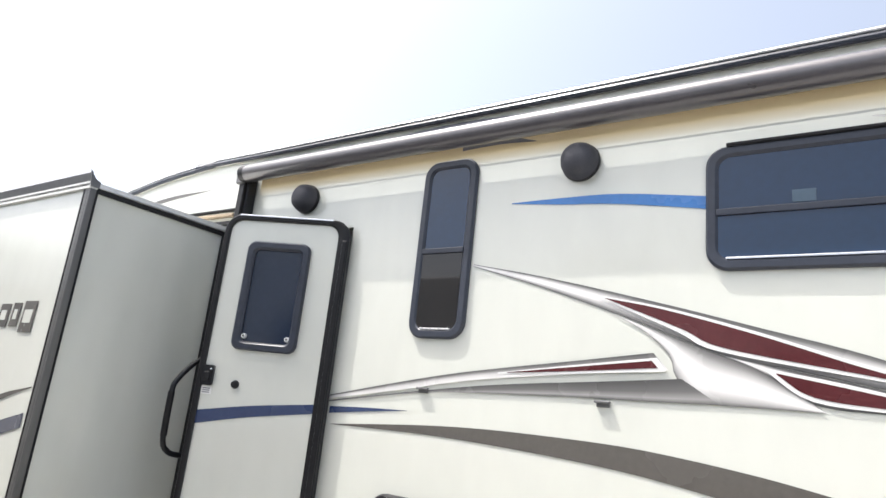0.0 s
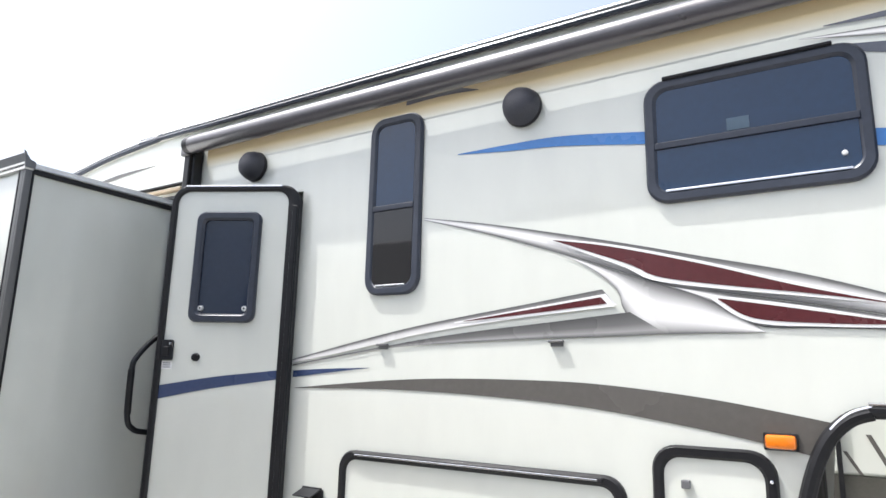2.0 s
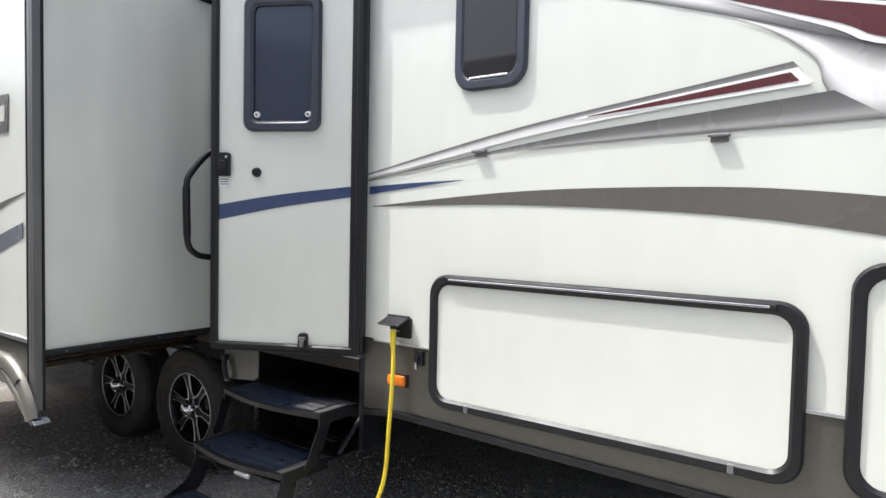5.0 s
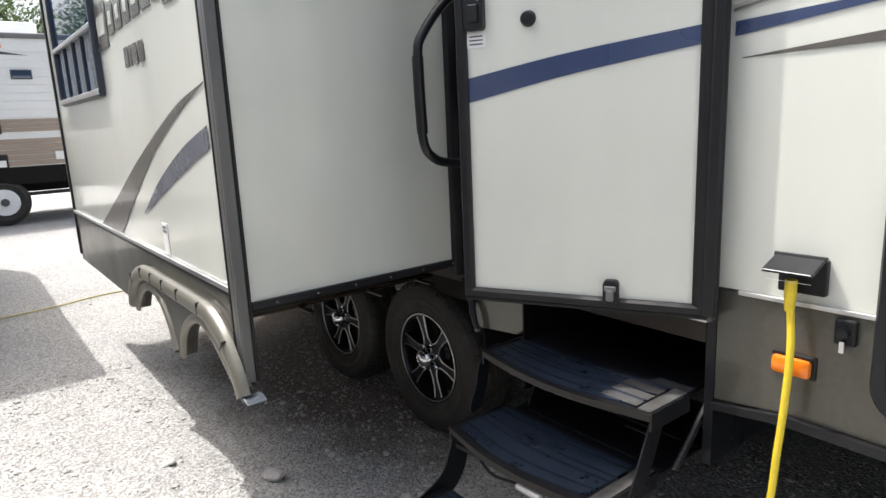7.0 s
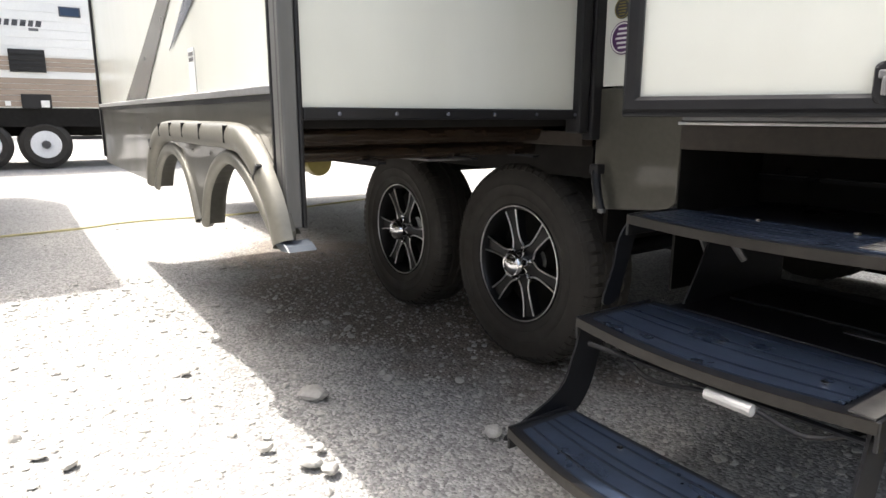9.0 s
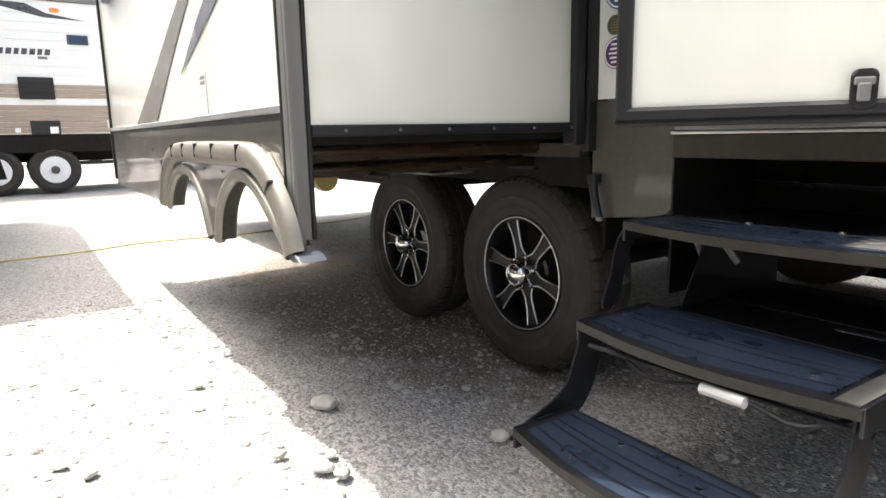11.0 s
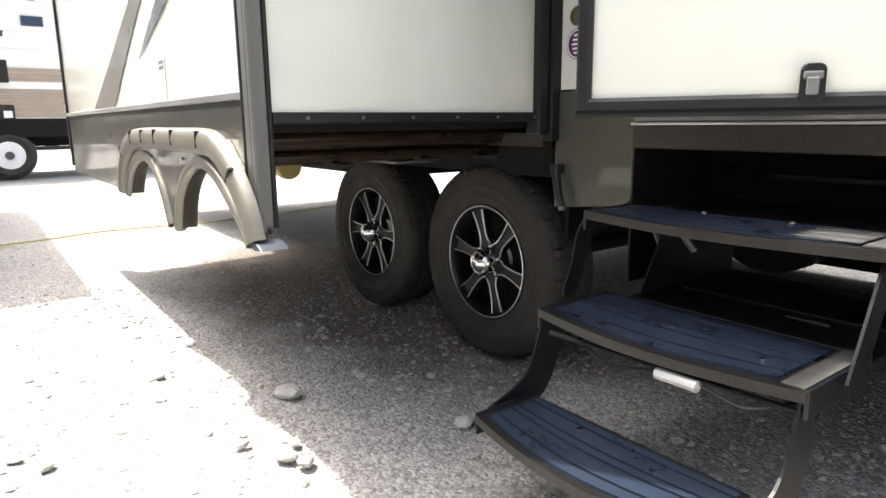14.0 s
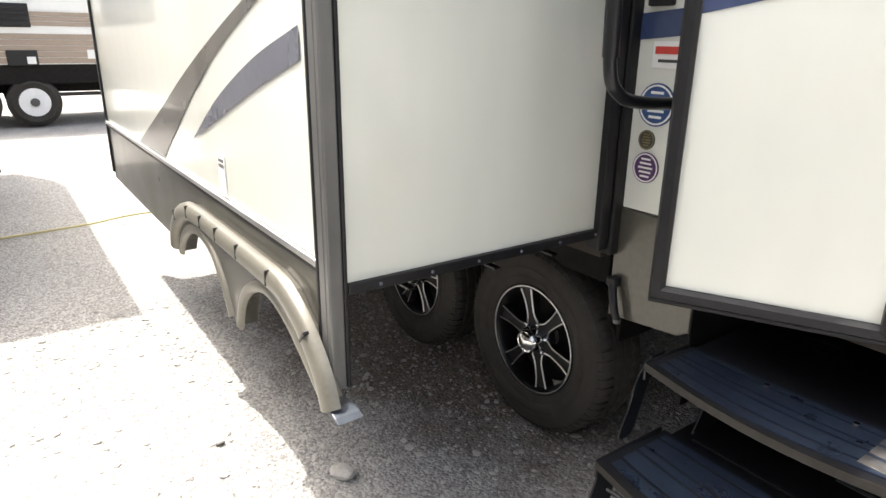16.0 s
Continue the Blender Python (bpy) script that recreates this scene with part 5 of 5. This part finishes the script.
# ---- neighbouring trailer, on the camera's side of the lot ----
def neighbour():
    nb = thing("neighbour_trailer", "grey-sided camper with dark corner trim standing alongside", "camper trailer", (-4.4, -1.59, 0))
    ox, oy = 4.4, 1.59

    def p(name, bm, mat, parent=nb, label="", smooth=False):
        bmesh.ops.translate(bm, verts=bm.verts, vec=(ox, oy, 0))
        return part(name, bm, mat, parent, label, smooth)
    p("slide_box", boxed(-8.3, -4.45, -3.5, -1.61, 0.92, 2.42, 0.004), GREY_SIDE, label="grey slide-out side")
    p("corner_trim", boxed(-4.46, -4.405, -1.63, -1.575, 0.80, 2.44, 0.006), BLACK_TRIM, label="black corner trim")
    p("bottom_rail", boxed(-4.44, -4.40, -3.4, -1.62, 0.885, 0.925, 0.004), BLACK_TRIM)
    p("roof_trim", boxed(-8.12, -4.40, -3.5, -1.58, 2.42, 2.46, 0.006), BLACK_TRIM)
    p("corner_foot", prism(bmesh.new(), [(-1.66, 0.72), (-1.60, 0.66), (-1.545, 0.66), (-1.575, 0.82), (-1.63, 0.84)], -4.47, -4.40, axis="x"), BLACK_MATTE, label="bent black skirt corner")
    for i in range(7):
        p("hanging_bracket", boxed(-4.46, -4.41, -1.95 + 0.042 * i, -1.93 + 0.042 * i, 0.875 - 0.012 * (i % 3), 0.888), BLACK_MATTE)
    p("side_wall", boxed(-12.0, 3.4, -5.9, -3.52, 0.95, 3.25, 0.03), OFFWHITE, label="white side wall")
    p("skirt", boxed(-11.95, 3.35, -5.85, -3.53, 0.60, 0.95), BRONZE)
    for x in (-2.6, 0.4, 2.2):
        w = p("window", boxed(x - 0.45, x + 0.45, -3.525, -3.50, 1.75, 2.5, 0.01), SLATE_TRIM)
        p("pane", boxed(x - 0.4, x + 0.4, -3.502, -3.494, 1.8, 2.45), GLASS, w)
    p("tan_band", boxed(-12.0, 3.41, -3.522, -3.512, 1.0, 1.35), TAN)
    for x in (-2.1, -3.0):
        p("tyre", lathe(bmesh.new(), [(0.2, 0.1), (0.33, 0.11), (0.36, 0.08), (0.36, -0.08), (0.33, -0.11), (0.2, -0.1)], (x, -3.75, 0.36), 32), TYRE, smooth=True)
    p("frame", boxed(-11.5, 3.0, -5.4, -5.3, 0.4, 0.6), BLACK_MATTE)
    p("frame", boxed(-11.5, 3.0, -4.0, -3.9, 0.4, 0.6), BLACK_MATTE)
    for x in (-9.5, 2.4):
        p("jack", boxed(x - 0.04, x + 0.04, -3.99, -3.91, 0.0, 0.42), STEEL_BLACK)
    return nb


neighbour()


# ---- travel trailer across the lot ----
def travel_trailer():
    px = -11.7
    tt = thing("travel_trailer", "white travel trailer with tan lower siding and white steel wheels", "camper trailer", (px, -1.0, RISE))

    def Y(v):
        return -1.533 + (v + 1.533) * 1.06

    def Z(v):
        return 1.45 + (v - 1.45) * 1.06

    def p(name, bm, mat, parent=tt, label="", smooth=False):
        bmesh.ops.translate(bm, verts=bm.verts, vec=(-px, 1.0, 0))
        return part(name, bm, mat, parent, label, smooth)
    y0, y1 = -6.2, 2.6
    p("side_wall", boxed(px - 2.4, px, y0, y1, Z(0.97), Z(2.90), 0.02), OFFWHITE, label="white ribbed upper siding")
    # ribbed tan siding in two bands
    for z0, z1 in ((0.985, 1.40), (1.50, 1.70)):
        n = 5 if z0 < 1 else 3
        for i in range(n):
            a, b = Z(z0) + (Z(z1) - Z(z0)) * i / n, Z(z0) + (Z(z1) - Z(z0)) * (i + 1) / n
            p("siding_panel", boxed(px - 0.01, px + 0.012, y0, y1, a + 0.004, b - 0.004, 0.004), TAN)
    for i in range(9):
        p("siding_panel", boxed(px - 0.01, px + 0.008, y0, y1, Z(1.72) + 0.13 * i, Z(1.72) + 0.13 * i + 0.124, 0.003), OFFWHITE)
    p("roof", boxed(px - 2.45, px + 0.03, y0 - 0.02, y1 + 0.02, Z(2.895), Z(2.97), 0.02), GREY_TRIM, label="grey roof edge")
    p("roof_top", boxed(px - 2.42, px - 0.1, y0, y1, Z(2.97), Z(2.99)), CREAM_ROOF)
    ac = p("air_conditioner", boxed(px - 1.5, px - 0.6, Y(-0.86), Y(-0.1), Z(2.985), Z(3.22), 0.05), WHITE, label="white roof air conditioner")
    p("shroud", boxed(px - 1.6, px - 0.5, Y(-1.35), Y(-0.86), Z(2.985), Z(3.06), 0.03), WHITE, ac)
    p("skirt", boxed(px - 2.3, px - 0.02, y0, y1, Z(0.70), Z(0.98)), BLACK_MATTE, label="black chassis skirt")
    v = p("vent_cover", boxed(px, px + 0.04, Y(-1.31), Y(-0.86), Z(1.48), Z(1.80), 0.008), BLACK_TRIM, label="black refrigerator vent")
    for i in range(4):
        p("louvre", boxed(px + 0.035, px + 0.06, Y(-1.29), Y(-0.88), Z(1.51) + 0.075 * i, Z(1.545) + 0.075 * i, 0.004), BLACK_TRIM, v)
    w = p("window", boxed(px, px + 0.03, Y(-0.62), Y(-0.34), Z(2.29), Z(2.43), 0.006), SLATE_TRIM, label="small tinted window")
    p("pane", boxed(px + 0.028, px + 0.034, Y(-0.60), Y(-0.36), Z(2.305), Z(2.415)), GLASS, w)
    p("round_vent", lathe(bmesh.new(), [(0.001, 0.05), (0.06, 0.045), (0.075, 0.0)], (px, Y(-1.50), Z(2.54)), 18, "x"), CHARCOAL)
    p("marker_light", boxed(px, px + 0.04, Y(-0.80), Y(-0.68), Z(2.74), Z(2.795), 0.012), AMBER, label="orange clearance light")
    p("hatch", boxed(px, px + 0.03, Y(-1.22), Y(-0.84), Z(0.96), Z(1.17), 0.006), BLACK_TRIM)
    p("outlet", boxed(px + 0.028, px + 0.045, Y(-0.98), Y(-0.87), Z(0.98), Z(1.08), 0.006), WHITE)
    p("outlet", boxed(px + 0.012, px + 0.03, Y(-1.42), Y(-1.35), Z(1.0), Z(1.07), 0.004), WHITE)
    p("warning_label", boxed(px + 0.012, px + 0.02, Y(-0.20), Y(-0.06), Z(1.05), Z(1.18)), WHITE)
    bm = bmesh.new()
    prism(bm, [(Y(-1.9), Z(2.87)), (Y(-1.1), Z(2.84)), (Y(-0.85), Z(2.72)), (Y(-0.35), Z(2.64)), (Y(-0.9), Z(2.66)), (Y(-1.5), Z(2.80)), (Y(-1.9), Z(2.83))], px + 0.009, px + 0.012, axis="x")
    p("black_swoosh", bm, CHARCOAL, label="black roof-line graphic")
    ys = -1.53
    for wd in (0.115, 0.10, 0.09, 0.10, 0.10, 0.09, 0.10):
        bm = bmesh.new()
        prism(bm, [(Y(ys), Z(2.12)), (Y(ys + wd - 0.03), Z(2.12)), (Y(ys + wd - 0.012), Z(2.205)), (Y(ys + 0.02), Z(2.205))], px + 0.0085, px + 0.011, axis="x")
        p("brand_mark", bm, CHARCOAL)
        ys += wd
    p("brand_mark", boxed(px + 0.0085, px + 0.011, Y(-1.02), Y(-0.90), Z(2.06), Z(2.10)), GREY_TRIM)
    for yy in (-0.94, -1.74):
        wh = p("wheel", lathe(bmesh.new(), [(0.21, 0.02), (0.30, 0.05), (0.36, 0.02), (0.375, -0.02), (0.375, -0.16), (0.33, -0.19), (0.21, -0.17)], (px - 0.06, yy, 0.375), 40, "x", False), TYRE, label="black tyre on a white steel wheel", smooth=True)
        p("rim", lathe(bmesh.new(), [(0.215, 0.025), (0.20, 0.03), (0.185, -0.01), (0.10, 0.015), (0.06, 0.02), (0.058, 0.05), (0.001, 0.055)], (px - 0.06, yy, 0.375), 32, "x"), WHITE_RIM, wh, "white steel rim", smooth=True)
        p("hub", lathe(bmesh.new(), [(0.066, 0.03), (0.06, 0.07), (0.001, 0.075)], (px - 0.06, yy, 0.375), 16, "x"), CHARCOAL, wh)
        for i in range(8):
            a = math.pi * i / 4
            p("vent_hole", lathe(bmesh.new(), [(0.027, 0.0), (0.027, 0.022), (0.001, 0.023)], (px - 0.06, yy + 0.135 * math.cos(a), 0.375 + 0.135 * math.sin(a)), 8, "x"), CHARCOAL, wh)
        p("far_wheel", lathe(bmesh.new(), [(0.1, 0.0), (0.36, 0.02), (0.36, -0.18), (0.1, -0.2)], (px - 2.1, yy, 0.375), 24, "x"), TYRE)
    p("axle_beam", boxed(px - 0.5, px - 0.42, y0 + 0.3, y1, 0.5, 0.66), BLACK_MATTE)
    p("spring", boxed(px - 0.3, px - 0.24, -0.6, 0.4, 0.44, 0.5, 0.01), STEEL_BLACK)
    p("stabiliser", boxed(px - 0.2, px - 0.1, 2.0, 2.1, 0.0, 0.7), STEEL_BLACK)
    p("stabiliser", boxed(px - 0.2, px - 0.1, -5.6, -5.5, 0.0, 0.7), STEEL_BLACK)
    p("mirror_arm", boxed(px, px + 0.05, Y(0.05), Y(0.10), Z(0.75), Z(1.25), 0.006), BLACK_TRIM)


travel_trailer()


# ---- camper seen under the front overhang ----
def camper_behind():
    cb = thing("camper_behind", "cream camper with dark lower band beyond the overhang", "camper trailer", (3.0, 4.2, 0))
    ox, oy = -3.0, -4.2

    def p(name, bm, mat, parent=cb, label=""):
        bmesh.ops.translate(bm, verts=bm.verts, vec=(ox, oy, 0))
        return part(name, bm, mat, parent, label)
    p("side_wall", boxed(-5.5, 9.0, 4.2, 6.6, 0.90, 3.1, 0.03), CREAM, label="cream side wall")
    p("skirt", boxed(-5.5, 9.0, 4.19, 6.6, 0.52, 0.90), BRONZE, label="dark lower band")
    p("frame", boxed(-5.3, 8.8, 4.6, 6.2, 0.34, 0.52), BLACK_MATTE)
    for x in (-4.5, 8.0):
        p("jack", boxed(x - 0.05, x + 0.05, 4.7, 4.8, 0.0, 0.35), STEEL_BLACK)
    p("marker_light", boxed(2.83, 2.95, 4.165, 4.19, 0.735, 0.785, 0.008), AMBER, label="amber clearance light")
    p("slash", prism(bmesh.new(), [(2.68, 1.25), (2.72, 1.25), (2.88, 0.91), (2.84, 0.91)], 4.195, 4.199), TAUPE)
    p("slash", prism(bmesh.new(), [(2.50, 1.10), (2.53, 1.10), (2.64, 0.91), (2.61, 0.91)], 4.195, 4.199), TAUPE)
    p("post", boxed(3.09, 3.14, 4.15, 4.2, 0.52, 1.6, 0.005), BLACK_TRIM)
    p("post", boxed(2.45, 2.49, 4.15, 4.2, 0.52, 1.6, 0.005), BLACK_TRIM)
    p("bumper", boxed(2.4, 3.1, 3.9, 4.1, 0.45, 0.62, 0.02), CHROME, label="bright tubular bumper")
    p("bumper_mount", boxed(2.7, 2.8, 4.05, 4.65, 0.46, 0.56), STEEL_BLACK)


camper_behind()


# ---- trees ----
def tree(x, y, height, spread, seed):
    rnd = random.Random(seed)
    t = thing("tree", "leafy green broadleaf tree beyond the lot", "tree", (x, y, 0), "trees round the lot")
    bm = bmesh.new()
    top = Vector((rnd.uniform(-0.3, 0.3), rnd.uniform(-0.3, 0.3), height * 0.7))
    tube(bm, smooth_line([(0, 0, -0.1), (0.05, 0, height * 0.3), tuple(top)], 4), height * 0.035, 8, taper=0.3)
    tips = []
    for i in range(16):
        h = rnd.uniform(0.25, 0.68)
        a = rnd.uniform(0, 6.28)
        s = Vector((0.05, 0, height * h))
        e = Vector((math.cos(a) * spread * rnd.uniform(0.35, 0.95), math.sin(a) * spread * rnd.uniform(0.35, 0.95), height * rnd.uniform(h + 0.08, 0.98)))
        tube(bm, smooth_line([s, s.lerp(e, 0.5) + Vector((0, 0, 0.2)), e], 3), height * 0.012, 5, taper=0.3)
        tips += [e, s.lerp(e, 0.7)]
    part("trunk", bm, BARK, t, "grey-brown bark")
    bm = bmesh.new()
    for tip in tips:
        r = spread * rnd.uniform(0.22, 0.42)
        for _ in range(150):
            d = Vector((rnd.gauss(0, 1), rnd.gauss(0, 1), rnd.gauss(0, 0.8))).normalized() * r * rnd.uniform(0.4, 1.0)
            c = tip + d
            s = rnd.uniform(0.05, 0.11)
            n = Vector((rnd.gauss(0, 1), rnd.gauss(0, 1), rnd.gauss(0.6, 1))).normalized()
            u = n.orthogonal().normalized()
            v = n.cross(u)
            q = [bm.verts.new(c + u * s * a0 + v * s * b0 + n * s * c0) for a0, b0, c0 in ((-1, 0, 0), (0, -0.5, 0.15), (1, 0, 0), (0, 0.5, 0.15))]
            bm.faces.new((q[0], q[1], q[2]))
            bm.faces.new((q[0], q[2], q[3]))
    part("crown", bm, LEAF, t, "uneven light green crown")


for i, (x, y, h, s) in enumerate(((-27, -5.2, 6.6, 2.6), (-29, -1.9, 6.0, 2.3), (-28, 1.2, 6.9, 2.6), (-30, 5.0, 7.2, 2.8), (-26, -9.5, 7.0, 2.7), (-4, -17, 7.5, 2.8), (3.5, -16, 7.0, 2.6))):
    tree(x, y, h, s, i + 3)


# ---- stones ----
def stones():
    rnd = random.Random(11)
    for x, y, r in ((-1.545, -0.735, 0.052), (-1.02, -0.41, 0.035), (-1.97, -1.04, 0.022), (-1.60, -1.50, 0.028), (-1.50, -1.43, 0.026), (-1.16, -0.91, 0.034), (-1.10, -0.88, 0.028), (-1.37, -0.28, 0.02), (-1.3, -0.98, 0.025), (-1.22, -0.86, 0.022), (-2.5, -0.55, 0.024), (-2.2, -0.4, 0.022)):
        bm = bmesh.new()
        g = bmesh.ops.create_icosphere(bm, subdivisions=2, radius=1.0)
        k1, k2 = rnd.uniform(0.6, 0.9), rnd.uniform(0.36, 0.5)
        chips = [(Vector((rnd.gauss(0, 1), rnd.gauss(0, 1), rnd.gauss(0.3, 1))).normalized(), rnd.uniform(0.66, 0.88)) for _ in range(7)]
        for v in g["verts"]:
            f = 1 + 0.2 * noise.noise(v.co * 1.3 + Vector((x * 9, y * 9, 0)))
            for n, d in chips:  # broken facets
                over = v.co.dot(n) - d
                if over > 0:
                    v.co -= n * over
            v.co = Vector((v.co.x * r * f, v.co.y * r * k1 * f, v.co.z * r * k2 * f))
        ob = part("stone", bm, STONE)
        ob.location = (x, y, r * k2 * 0.35)
        ob.rotation_euler = (0, 0, rnd.uniform(0, 6))
        tagged(ob, "pale weathered stone lying loose on the gravel", "stone", "loose stones")
    me_v, me_f = [], []
    base = bmesh.new()
    bmesh.ops.create_icosphere(base, subdivisions=1, radius=1.0)
    base.verts.index_update()
    bv = [v.co.copy() for v in base.verts]
    bf = [[v.index for v in f.verts] for f in base.faces]
    base.free()
    for i in range(19000):
        near = i < 14500
        x = rnd.uniform(-3.6, 0.4) if near else rnd.uniform(-9, 1.5)
        y = rnd.uniform(-2.0, 1.0) if near else rnd.uniform(-2.6, 2.6)
        r = min(0.021, 0.0026 + rnd.expovariate(1 / 0.0026))
        sx, sy, sz = r * rnd.uniform(0.8, 1.4), r * rnd.uniform(0.7, 1.0), r * rnd.uniform(0.45, 0.75)
        a = rnd.uniform(0, 6.28)
        ca, sa = math.cos(a), math.sin(a)
        z = 0.018 * noise.noise((x * 0.5, y * 0.5, 0)) - 0.008 + sz * 0.22
        off = len(me_v)
        for v in bv:
            k = 1 + rnd.uniform(-0.25, 0.2)
            u, w = v.x * sx * k, v.y * sy * k
            me_v.append((x + u * ca - w * sa, y + u * sa + w * ca, z + v.z * sz * k))
        me_f += [[j + off for j in f] for f in bf]
    me = bpy.data.meshes.new("gravel_stones")
    me.from_pydata(me_v, [], me_f)
    me.materials.append(STONE)
    ob = new("gravel_stones", me)
    tagged(ob, "loose crushed gravel stones scattered over the lot", "gravel", kind="stuff")


stones()
